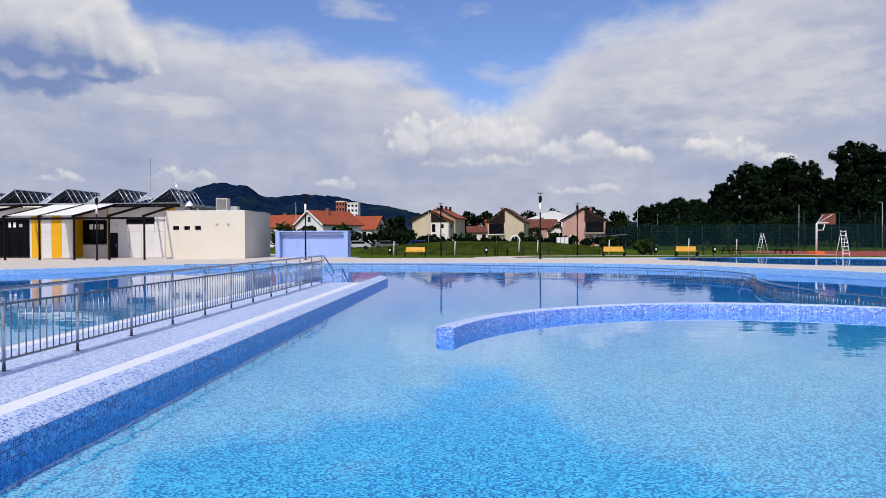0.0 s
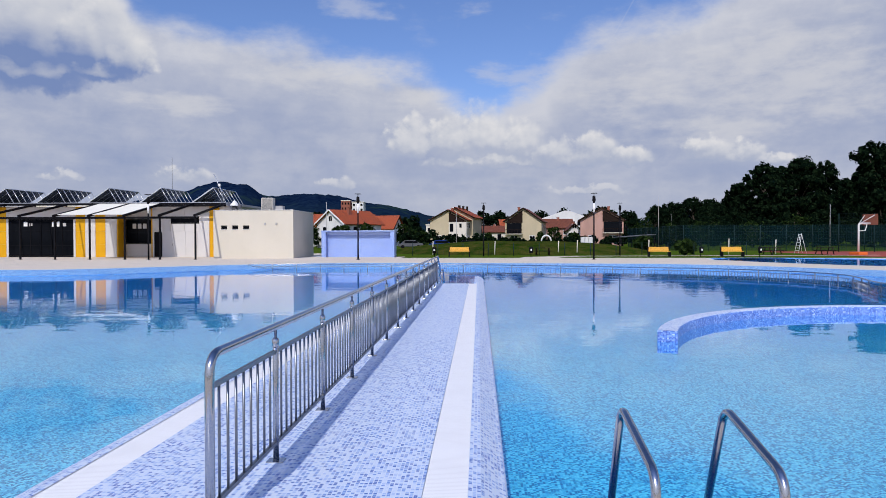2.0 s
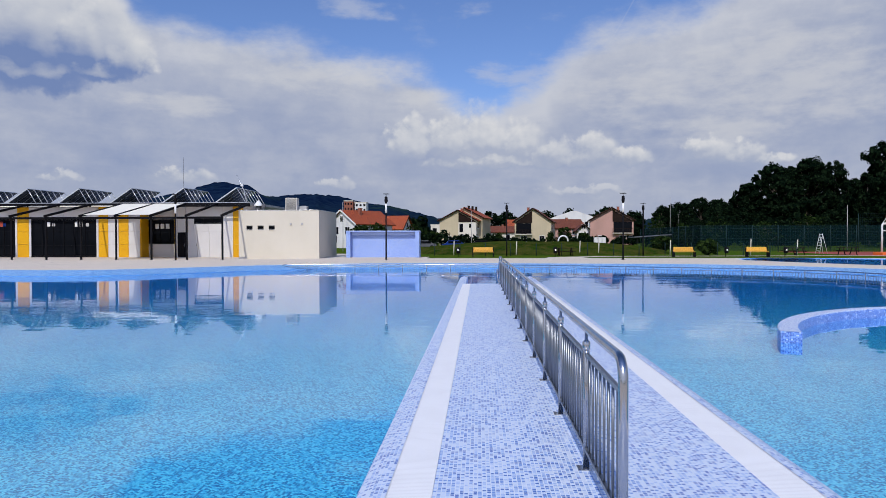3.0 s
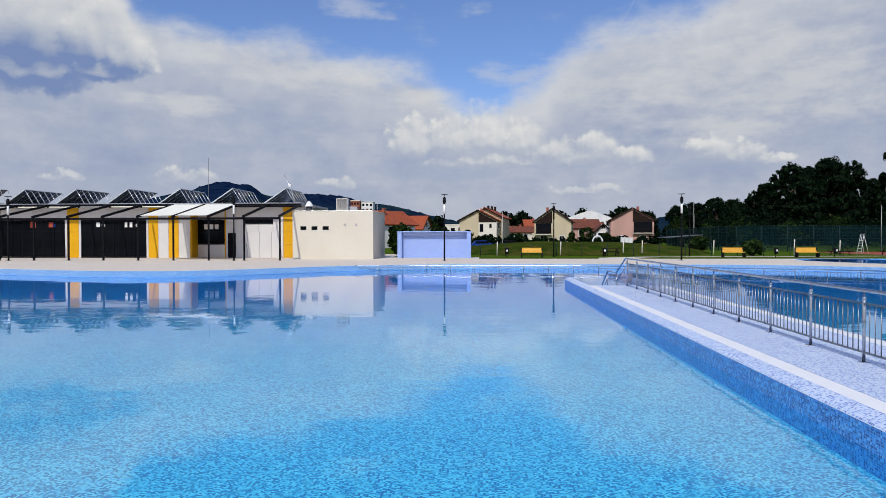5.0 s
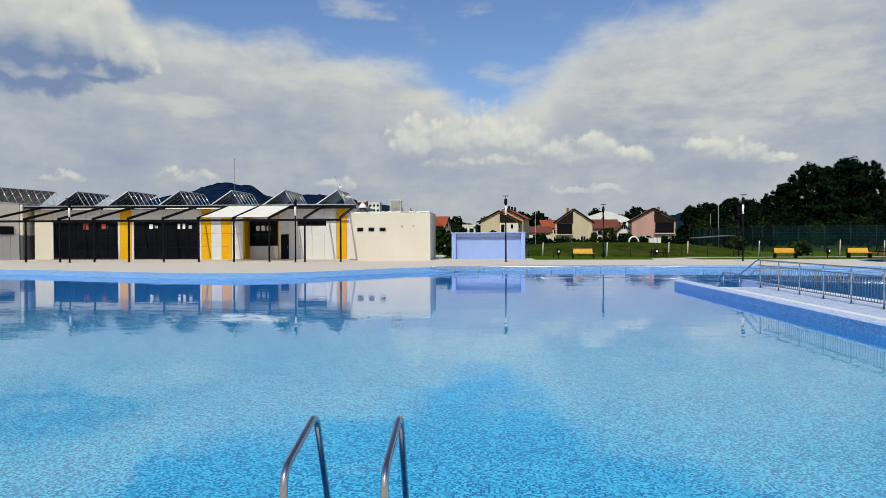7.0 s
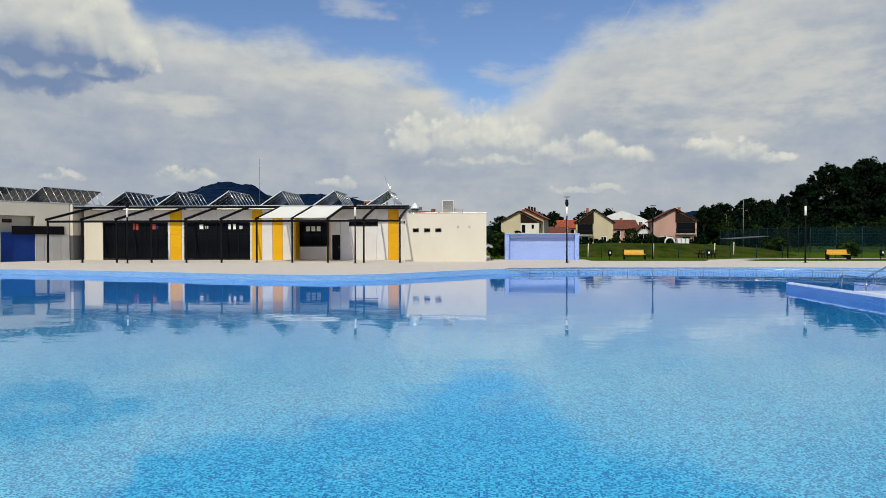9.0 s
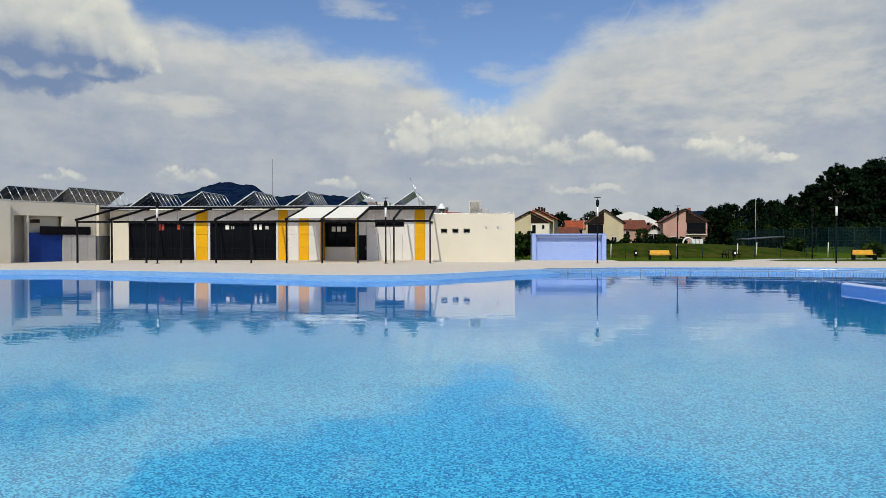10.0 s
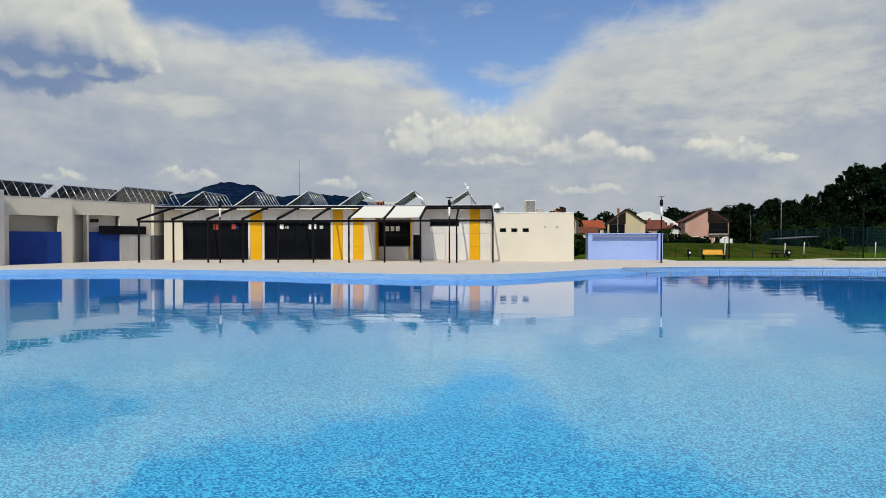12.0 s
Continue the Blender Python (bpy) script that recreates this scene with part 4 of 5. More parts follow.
rack = solar_rack((-21.75, 61.0, 4.80), 0, 5.6, 6)
for k in range(1, 6):
    copy_thing(rack, pose(-21.75 - 4.88 * k, 61.0, 4.80))
whip = thing("tilted_mast", (-21.6, 62.5, 6.1), label="thin tilted metal mast on the roof", category="mast")
part("mast", tube([(0.3, 0, -1.3), (0.0, 0, 0), (-0.7, 0, 1.5)], 0.04, 6), ALU, whip)
part("bracket", box(-0.28, -0.05, -0.1, 0.1, 0.35, 0.6, 0.02), WHITE, whip)


def side_wing():
    """The wing that turns towards the pool; local x runs along its front, the front looks to local -y."""
    w = thing("changing_wing", (-49.9, 58.5, 0), 61.6, "cream changing-room wing with open bays and blue tiled walls", "building")
    h = 5.0
    part("rear_wall", box(-24, 0.0, 1.6, 1.9, 0, 4.9), RENDER, w)
    part("roof", box(-16, 0.02, 0.301, 8.0, h - 0.3, h - 0.1), ROOFMETAL, w)
    # the front unit, one step forward
    part("header", box(-13.2, -7.55, -0.9, -0.60, 3.66, h), RENDER, w)
    part("roof_cap", box(-13.2, -7.52, -0.93, -0.57, h + 0.002, h + 0.05), ALU, w)
    part("pier", box(-8.6, -7.55, -0.9, -0.60, 0.0, 3.658), RENDER, w)
    part("pier", box(-13.2, -12.25, -0.9, -0.60, 0.0, 3.658), RENDER, w)
    part("return_wall", box(-7.85, -7.55, -0.598, 0.0, 0.0, h), RENDER, w)
    part("side_wall", box(-12.55, -12.25, -0.598, 1.598, 0.0, 3.658), RENDER, w)
    part("unit_roof", box(-13.2, -7.86, -0.598, 0.3, h - 0.3, h - 0.1), ROOFMETAL, w)
    part("blue_wall", box(-12.248, -8.45, -0.93, -0.905, 0.0, 2.45), BLUEWALL, w, "royal blue tiled screen wall")
    part("inner_wall", box(-12.248, -8.0, 0.4, 0.6, 0.0, 3.658), RENDER, w)
    # the rear unit
    part("header", box(-7.55, 0.0, 0.0, 0.30, 3.85, h), RENDER, w)
    part("roof_cap", box(-7.5, 0.03, -0.03, 0.33, h + 0.002, h + 0.05), ALU, w)
    part("pier", box(-7.55, -6.85, 0.002, 0.30, 0.0, 3.848), RENDER, w)
    part("pier", box(-5.82, -5.70, 0.0, 0.30, 0.0, 3.848), RENDER, w)
    part("pier_return", box(-7.15, -6.85, 0.301, 1.598, 0.0, 3.848), RENDER, w)
    part("blue_wall", box(-5.70, -2.93, 0.10, 0.30, 0.0, 2.45), BLUEWALL, w, "royal blue tiled screen wall")
    part("upper_wall", box(-2.93, 0.0, 0.0, 0.30, 2.27, 3.848), RENDER, w)
    for k in range(4):
        part("grey_panel", box(-2.93 + 0.73 * k + 0.01, -2.20 + 0.73 * k - 0.01, -0.02, 0.25, 0.0, 2.26, 0.006), MIDGREY, w, "grey cladding panel")
    part("window_band", box(-4.85, -0.5, -0.10, -0.022, 2.28, 2.99, 0.01), BLACK, w, "black horizontal window band")
    part("vent", box(-5.48, -4.8, 0.05, 0.2, 3.25, 3.55), WOOD, w, "dark brown vent grille")
    part("upper_wall", box(-5.70, -2.93, 0.62, 0.82, 0.0, 3.848), RENDER, w)
    # tall grey tiled end, another step forward
    part("tiled_end", box(-18.5, -13.2, -2.2, 0.3, 0.0, 5.37), MIDGREY, w, "grey tiled end wall")
    return w


side_wing()
flank = thing("wing_flank", label="cream flank wall with a dark grey base", category="wall")
part("upper_wall", box(-49.95, -49.65, 58.6, 61.9, 2.2, 4.95), RENDER, flank)
part("base_panel", box(-49.96, -49.62, 58.6, 61.9, 0.0, 2.195), DARKGREY, flank, "dark grey base cladding")
part("return_wall", box(-49.64, -49.02, 61.6, 61.9, 0.0, 4.5), RENDER, flank)
for at, turn, length, n in (((-52.4, 58.6, 5.10), -10, 7.2, 8), ((-57.0, 57.0, 5.15), -10, 7.2, 8), ((-58.6, 47.8, 5.05), -12, 8.0, 8), ((-63.5, 48, 5.05), -12, 8.0, 8)):
    solar_rack(at, turn, length, n)


# ---- fountain wall, lamps, benches ----
def fountain_wall():
    x0, x1, y0, y1, h = -11.33, -5.02, 58.6, 60.1, 2.36
    f = thing("fountain_wall", label="lilac mosaic niche wall standing at the edge of the deck", category="wall")
    part("back", metre_uv(box(x0 + 0.362, x1 - 0.362, y0 + 0.62, y1, 0, h - 0.16)), TILE_LILAC, f, "pale lilac mosaic back of the niche")
    part("pier", metre_uv(box(x0, x0 + 0.36, y0, y1, 0, h - 0.16)), TILE_LILAC, f)
    part("pier", metre_uv(box(x1 - 0.36, x1, y0, y1, 0, h - 0.16)), TILE_LILAC, f)
    part("cap", metre_uv(box(x0 - 0.03, x1 + 0.03, y0 - 0.03, y1 + 0.03, h - 0.158, h - 0.06, 0.01)), TILE_LILAC, f)
    # added ledge, set where the band under the cap is only shadow
    part("spout", box(x0 + 0.4, x1 - 0.4, y0 + 0.30, y0 + 0.618, h - 0.42, h - 0.17, 0.02), TILE_LILAC, f, "added ledge standing in for the shade band under the cap")
    rng = random.Random(4)
    jet = mesh_of("nozzle", tube([(0, 0, 0), (0, -0.03, 0)], 0.035, 8), MIDGREY)
    for k in range(24):
        part("nozzle", jet, MIDGREY, f, at=pose(x0 + 0.7 + (x1 - x0 - 1.4) * (k + rng.uniform(0, 0.6)) / 24, y0 + 0.618, rng.uniform(0.8, 1.6)))
    return f


fountain_wall()
pad = solid("fountain_pad", box(-12.4, -4.3, 56.4, 60.6, -0.3, -0.004), PAVING, "cream paved strip under the fountain wall", "paving", "structure")


def street_lamp(at, dark=False):
    label = "slim all-black lamp post standing on the lawn" if dark else "slim black lamp post with a white light tube near the top"
    l = thing("street_lamp", at, label=label, category="lamp post", group="lamp posts round the pool")
    part("base_plate", box(-0.14, 0.14, -0.14, 0.14, 0, 0.02, 0.004), BLACK, l)
    part("pole", tube([(0, 0, 0.02), (0, 0, 1.0), (0, 0, 3.55)], [0.065, 0.06, 0.05], 10), BLACK, l)
    part("light_tube", tube([(0, 0, 3.55), (0, 0, 4.25)], 0.075, 12), BLACK if dark else WHITE, l, "" if dark else "white light tube")
    part("head", tube([(0, 0, 4.25), (0, 0, 4.45), (0, 0, 4.75), (0, 0, 4.80)], [0.06, 0.13, 0.11, 0.03], 12), BLACK, l, "black lamp head")
    part("cap", tube([(0, 0, 4.80), (0, 0, 4.96), (0, 0, 4.97), (0, 0, 5.0)], [0.02, 0.02, 0.26, 0.25], 12), BLACK, l)
    return l


lamp = street_lamp((-6.93, 51.75, 0.0))
for x, y in ((10.87, 52.3), (-22.95, 51.2), (-40.75, 51.2)):
    copy_thing(lamp, pose(x, y, 0))
for x, y, z in ((2.67, 64.6, -0.06), (15.6, 66.0, -0.06)):
    street_lamp((x, y, z), True)


def bench(at):
    b = thing("park_bench", at, label="park bench with yellow slats on black metal legs", category="bench", group="benches on the lawn")
    slat = mesh_of("slat", box(-0.9, 0.9, -0.045, 0.045, -0.02, 0.02, 0.008), BENCHWOOD)
    for k in range(4):
        part("slat", slat, BENCHWOOD, b, at=pose(0, -0.2 + 0.11 * k, 0.45))
    for k in range(4):
        part("slat", slat, BENCHWOOD, b, at=pose(0, 0.24 + 0.03 * k, 0.53 + 0.098 * k, 80))
    leg = mesh_of("leg", box(-0.045, 0.045, -0.26, 0.32, 0.0, 0.43, 0.01), BLACK)
    back = mesh_of("back_support", box(-0.05, 0.05, 0.25, 0.34, 0.35, 0.86, 0.01), BLACK)
    for x in (-0.92, 0.92):
        part("leg", leg, BLACK, b, at=pose(x, 0, 0))
        part("back_support", back, BLACK, b, at=pose(x, 0, 0))
    return b


seat = bench((0.45, 62.2, -0.055))
copy_thing(seat, pose(18.3, 62.2, -0.055))
copy_thing(seat, pose(24.7, 62.2, -0.055))


def litter_bin(at):
    b = thing("litter_bin", at, label="black litter bin on a post with a white sticker", category="bin", group="bins beside the benches")
    part("post", tube([(0, 0.12, 0), (0, 0.12, 0.95)], 0.03, 6), BLACK, b)
    part("drum", tube([(0, -0.06, 0.33), (0, -0.06, 0.36), (0, -0.06, 0.84), (0, -0.06, 0.88)], [0.14, 0.17, 0.19, 0.15], 12), BLACK, b)
    part("sticker", box(-0.06, 0.06, -0.262, -0.248, 0.55, 0.72), WHITE, b, "white sticker")
    return b


basket = litter_bin((-1.8, 62.0, -0.06))
for x in (6.9, 21.9, 27.0):
    copy_thing(basket, pose(x, 62.0, -0.06))
path = solid("garden_path", filled([[(5.4, 56.4), (9.6, 56.4), (9.0, 60.5), (12, 63.0), (40, 66.5), (40, 67.6), (11, 64.4), (6.2, 60.8)]], -0.04), PAVING, "pale gravel path across the lawn", "path", "structure")
court = solid("sports_court", box(36.5, 78, 62, 86, -0.3, -0.045), CLAY, "red clay sports court", "court", "structure")


def table_set(at):
    t = thing("picnic_table", at, label="dark timber picnic table with attached benches", category="table")
    for k in range(4):
        part("board", box(-0.9, 0.9, -0.36 + 0.18 * k, -0.20 + 0.18 * k, 0.71, 0.75, 0.005), WOOD, t)
    for y in (-0.75, 0.75):
        part("seat", box(-0.9, 0.9, y - 0.14, y + 0.14, 0.41, 0.45, 0.005), WOOD, t)
    for x in (-0.6, 0.6):
        part("cross_bar", box(x - 0.04, x + 0.04, -0.85, 0.85, 0.34, 0.41), WOOD, t)
        part("leg", tube([(x, -0.6, 0), (x, -0.25, 0.72)], 0.05, 5), WOOD, t)
        part("leg", tube([(x, 0.6, 0), (x, 0.25, 0.72)], 0.05, 5), WOOD, t)
    return t


picnic = table_set((8.4, 67, -0.06))
copy_thing(picnic, pose(31.0, 69, -0.06, 0, 0, 20))
copy_thing(picnic, pose(36.5, 70, -0.06, 0, 0, 5))


def hoop(at, turn):
    h = thing("basketball_hoop", at, turn, "white steel basketball hoop with a red-framed board", "basketball hoop")
    part("base", box(-0.5, 0.5, -0.6, 0.6, 0, 0.28, 0.04), ORANGE, h, "orange padded base")
    part("pole", tube(bend([(0, 0, 0.28), (0, 0, 3.05), (1.3, 0, 3.05)], 0.25, 6), 0.09, 10), WHITE, h)
    part("brace", tube([(0.05, 0, 2.35), (0.75, 0, 2.35), (0.95, 0, 2.98)], 0.045, 6), WHITE, h)
    board = part("board", box(1.30, 1.34, -0.9, 0.9, 2.9, 3.95, 0.005), BRICKRED, h, "weathered red board")
    part("stay", tube([(0.2, -0.1, 3.12), (1.25, -0.6, 3.85)], 0.03, 5), WHITE, h)
    part("stay", tube([(0.2, 0.1, 3.12), (1.25, 0.6, 3.85)], 0.03, 5), WHITE, h)
    part("rim", tube([(1.6 + 0.23 * math.cos(a), 0.23 * math.sin(a), 3.05) for a in (k * math.pi / 8 for k in range(17))], 0.012, 5), ORANGE, board)
    return h


hoop((39.0, 68.6, -0.05), 15)


def step_chair(at, turn=0):
    s = thing("lifeguard_ladder", at, turn, "white metal lifeguard stepladder chair", "ladder", "lifeguard ladders")
    for x in (-1, 1):
        part("stile", tube([(0.28 * x, -0.5, 0), (0.19 * x, 0.0, 2.15)], 0.022, 6), WHITE, s)
        part("rear_stile", tube([(0.28 * x, 0.55, 0), (0.19 * x, 0.02, 1.9)], 0.022, 6), WHITE, s)
    for k in range(7):
        z = 0.28 + 0.29 * k
        half = 0.27 - 0.08 * z / 2.15
        part("rung", box(-half, half, -0.5 + 0.5 * z / 2.15 - 0.04, -0.5 + 0.5 * z / 2.15 + 0.04, z - 0.02, z + 0.02), WHITE, s)
    return s


chair = step_chair((35.1, 56.2, 0.0))
copy_thing(chair, pose(36.7, 75.6, -0.045, 0, 0, -70))


# ---- park, fences, houses and distance ----
def mound_mesh():
    bm = bmesh.new()
    nx, ny = 60, 26
    rows = []
    for j in range(ny + 1):
        y = 66 + 44 * j / ny
        row = []
        for i in range(nx + 1):
            x = -10 + 36 * i / nx
            u, v = (x - 7) / 16.0, (y - 86) / 17.0
            s = max(0.0, 1 - u * u * abs(u) - v * v)
            z = -0.10 + 1.45 * s ** 0.75 * (0.92 + 0.12 * noise.noise(Vector((x * 0.15, y * 0.15, 0))))
            row.append(bm.verts.new((x, y, z)))
        rows.append(row)
    for a, b in zip(rows, rows[1:]):
        for i in range(nx):
            bm.faces.new((a[i], a[i + 1], b[i + 1], b[i])).smooth = True
    return bm


solid("grass_mound", mound_mesh(), MOUND, "low grassy mound behind the pool", "mound", "structure")


def fence(a, b, height, step, wire, name="mesh_fence", label="dark green wire mesh fence on slim posts", r=0.035, wr=0.006, base=-0.06, net=False):
    a, b = Vector((*a, base)), Vector((*b, base))
    f = thing(name, label=label, category="fence", group="fences behind the lawn")
    n = max(2, round((b - a).length / step))
    post = mesh_of("post", tube([(0, 0, 0), (0, 0, height)], r, 6), MESH_GREEN)
    for k in range(n + 1):
        part("post", post, MESH_GREEN, f, at=Matrix.Translation(a.lerp(b, k / n)))
    bm = bmesh.new()
    for z in [height * j / max(1, round(height / (wire * 2.0))) for j in range(1, max(1, round(height / (wire * 2.0))) + 1)]:
        tube([a + Vector((0, 0, z)), b + Vector((0, 0, z))], wr, 3, bm, False)
    m = round((b - a).length / wire)
    for k in range(m):
        p = a.lerp(b, k / m)
        tube([p, p + Vector((0, 0, height))], wr, 3, bm, False)
    tagged(part("wire_mesh", bm, MESH_GREEN, f), kind="stuff")
    if net:
        way = (b - a).normalized()
        side = Vector((-way.y, way.x, 0)) * 0.02
        for k in range(n):
            p, q = a.lerp(b, k / n) + way * 0.05, a.lerp(b, (k + 1) / n) - way * 0.05
            sheet = bmesh.new()
            low, high = [[sheet.verts.new(v + w + Vector((0, 0, z))) for v, w in ((p, side), (q, side), (q, side * 1.3), (p, side * 1.3))] for z in (0.1, height - 0.05)]
            for j in range(4):
                sheet.faces.new((low[j], low[(j + 1) % 4], high[(j + 1) % 4], high[j]))
            part("net", sheet, NET, f, "dark green netting")
    return f


fence((-4.2, 66.5), (30, 66.5), 1.25, 2.5, 0.25, wr=0.003)
fence((28, 88), (66, 88), 3.3, 3.2, 0.20, "court_fence", "tall green wire fence of the tennis court", 0.05, 0.010, net=True)
fence((28, 88), (28, 120), 3.3, 3.2, 0.20, "court_fence", "tall green wire fence of the tennis court", 0.05, 0.010, net=True)
fence((44, 82), (90, 78), 4.5, 4.0, 0.22, "court_fence", "tall green wire fence behind the red court", 0.05, 0.006)


def pole(at, height, r=0.05, head=True, mat=None):
    p = thing("lamp_pole", at, label="tall grey metal lamp pole", category="lamp post", group="tall poles in the park")
    part("shaft", tube([(0, 0, 0), (0, 0, height)], [r, r * 0.6], 8), mat or MIDGREY, p)
    if head:
        part("arm", tube([(0, 0, height), (-0.5, 0, height + 0.05)], 0.03, 5), mat or MIDGREY, p)
    return p


for x, y, h, head in ((36.3, 132, 9.6, False), (68.5, 191, 8.6, True), (58.9, 205, 8.8, True), (-1.0, 98, 5.6, False), (62, 98, 6.5, True), (-17.5, 88, 6.4, False), (48.0, 92, 6.0, False)):
    pole((x, y, -0.06), h, head=head)


def stake(at, h):
    s = thing("tree_stake", at, label="pale wooden stake of a young tree", category="stake", group="stakes on the lawn")
    part("stake", tube([(0, 0, 0), (0.05, 0, h)], 0.05, 6), WALL_PALE, s)
    return s


for x, y, h in ((12.2, 70.5, 1.5), (10.3, 70.5, 1.4), (3.8, 69, 1.4), (27.5, 71, 1.6), (19.5, 71, 1.5), (-2.5, 70, 1.4), (33, 73, 1.5)):
    stake((x, y, -0.06), h)

arch = thing("play_arch", (10.9, 89, 1.25), label="white hoop arch of a playground on the mound", category="play equipment")
part("hoop", tube([(0.62 * math.cos(a), 0, 0.72 * math.sin(a)) for a in (k * math.pi / 14 for k in range(15))], 0.10, 8), WHITE, arch)

carport = thing("canopy", (24.8, 101, -0.06), label="low flat grey-green canopy roof on thin posts", category="canopy")
part("roof", box(-2.5, 2.7, -2.2, 2.2, 1.95, 2.05, 0.02), DARKGREY, carport, at=pose(0, 0, 0, 0, -4, 0))
for x in (-2.2, 0, 2.4):
    for y in (-1.9, 1.9):
        part("post", tube([(x, y, 0), (x, y, 1.93 + 0.07 * x)], 0.06, 6), BLACK, carport)


def leaf_cloud(rng, blobs, count, size):
    """Small leaf clumps scattered through the shell of several lobes."""
    total = sum(r ** 2 for _, r in blobs)
    verts, faces = [], []
    for c, r in blobs:
        clumps = []
        for _ in range(16):
            d = Vector((rng.gauss(0, 1), rng.gauss(0, 1), rng.gauss(0, 1) + 0.25)).normalized()
            clumps.append((c + d * r * rng.uniform(0.62, 0.98), r * rng.uniform(0.20, 0.38)))
        for _ in range(int(count * r * r / total)):
            o, own = rng.choice(clumps)
            d = Vector((rng.gauss(0, 1), rng.gauss(0, 1), rng.gauss(0, 1))).normalized()
            p = o + d * own * rng.random() ** 0.4
            n = (d * 0.7 + (p - c).normalized() * 0.8 + Vector((rng.uniform(-1, 1), rng.uniform(-1, 1), rng.uniform(-1, 1))) * 0.55).normalized()
            s = size * rng.uniform(0.6, 1.4)
            t = n.orthogonal().normalized()
            t.rotate(Matrix.Rotation(rng.uniform(0, 6.28), 3, n))
            b = n.cross(t)
            k = len(verts)
            verts += [p - t * s, p + b * s * 0.55 + n * s * 0.15, p + t * s, p - b * s * 0.55 + n * s * 0.15]
            faces.append((k, k + 1, k + 2, k + 3))
    return verts, faces


def tree(at, height, spread, seed, leaf=None, size=0.32, count=5200, label="tall dark green leafy tree", bare=0.10):
    rng = random.Random(seed)
    t = thing("tree", at, label=label, category="tree", group="trees behind the park")
    base = height * bare
    lean = Vector((rng.uniform(-0.4, 0.4), rng.uniform(-0.4, 0.4), 0))
    trunk = tube([(0, 0, -0.2), lean * 0.3 + Vector((0, 0, base)), lean + Vector((0, 0, height * 0.6)), lean * 1.4 + Vector((0, 0, height * 0.85))],
                 [height * 0.028, height * 0.021, height * 0.012, height * 0.004], 8)
    blobs = []
    for k in range(34):
        a = rng.uniform(0, 6.28)
        z = rng.uniform(base * 1.05, height - spread * 0.34)
        wide = spread * math.sin(math.pi * min(1.0, (z - base * 0.6) / (height - base * 0.6)) ** 0.8) ** 0.7
        d = wide * rng.uniform(0.2, 0.85)
        c = Vector((d * math.cos(a), d * math.sin(a), z))
        r = spread * rng.uniform(0.20, 0.40)
        blobs.append((c, r))
        root = lean * 0.5 + Vector((0, 0, max(base * 0.8, z - spread * 0.6)))
        tube([root, root.lerp(c, 0.55) + Vector((0, 0, 0.2)), c], [height * 0.009, height * 0.006, height * 0.002], 5, trunk)
    blobs.append((Vector((lean.x, lean.y, height - spread * 0.30)), spread * 0.30))
    part("trunk", trunk, BARK, t)
    verts, faces = leaf_cloud(rng, blobs, count, size)
    me = bpy.data.meshes.new("crown")
    me.from_pydata([tuple(v) for v in verts], [], faces)
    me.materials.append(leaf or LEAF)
    part("crown", me, None, t)
    return t


TREES = ((80, 136, 20.2, 9.0), (92, 130, 21.5, 10), (104, 140, 21, 10), (68.0, 176, 15.5, 6.0), (69, 158, 16.5, 6.0), (73.5, 174, 20.2, 8), (82, 176, 21.6, 8.5), (89.5, 177, 21.2, 8), (97, 176, 18.0, 7), (64, 201, 13.6, 6), (70, 203, 13.2, 6), (76, 205, 15, 6),
         (61, 231, 12.6, 6), (67, 232, 14.0, 6.5), (57, 258, 12.0, 6), (50, 262, 11.5, 6), (43, 262, 11, 6), (75, 152, 12, 6), (88, 148, 13, 6), (112, 128, 20, 9), (69, 158, 10, 5), (100, 150, 14, 7), (66.5, 164, 8, 4.0), (66, 190, 11, 6))
for k, (x, y, h, s) in enumerate(TREES):
    tree((x, y, -0.06), h, s, 20 + k, count=26000 if h > 16 else 14000, size=0.36 if h > 16 else 0.32)
FAR = ((3, 196, 9.5, 4), (9, 205, 10, 4.5), (38, 215, 11, 4.5), (44, 230, 12.5, 5), (-6, 240, 10, 5), (33, 250, 13, 5), (24, 245, 12, 5), (-30, 170, 8, 4), (-22, 176, 8, 4), (-38, 168, 8.5, 4), (-16, 185, 8, 4), (-50, 190, 9, 4.5))
for k, (x, y, h, s) in enumerate(FAR):
    tree((x, y, -0.06), h, s, 60 + k, count=3200, size=0.42, label="distant dark green tree between the houses")
SMALL = ((-13.0, 140, 5.0, 2.4), (-9.0, 140, 3.4, 1.7), (-18, 122, 4.5, 2.2), (17.8, 143, 4.2, 1.8), (22, 144, 3.0, 1.5), (35.5, 138, 6.2, 2.8), (38, 130, 4.6, 2.4), (-32, 118, 5.2, 2.4), (-26, 112, 4.6, 2.2), (43, 128, 5, 2.6), (50, 122, 5, 2.6),
         (15.2, 146, 3.2, 1.1), (22.2, 84, 2.0, 1.3), (-13.8, 80, 3.2, 1.5), (4.0, 146, 3.0, 1.5), (22.5, 68.5, 1.6, 1.0), (52, 150, 6, 3), (60, 128, 6, 3), (-11.5, 66, 2.6, 1.3))
for k, (x, y, h, s) in enumerate(SMALL):
    tree((x, y, -0.06), h, s, 90 + k, LEAF_LIGHT, 0.2, 1300, "small round garden tree", 0.12)


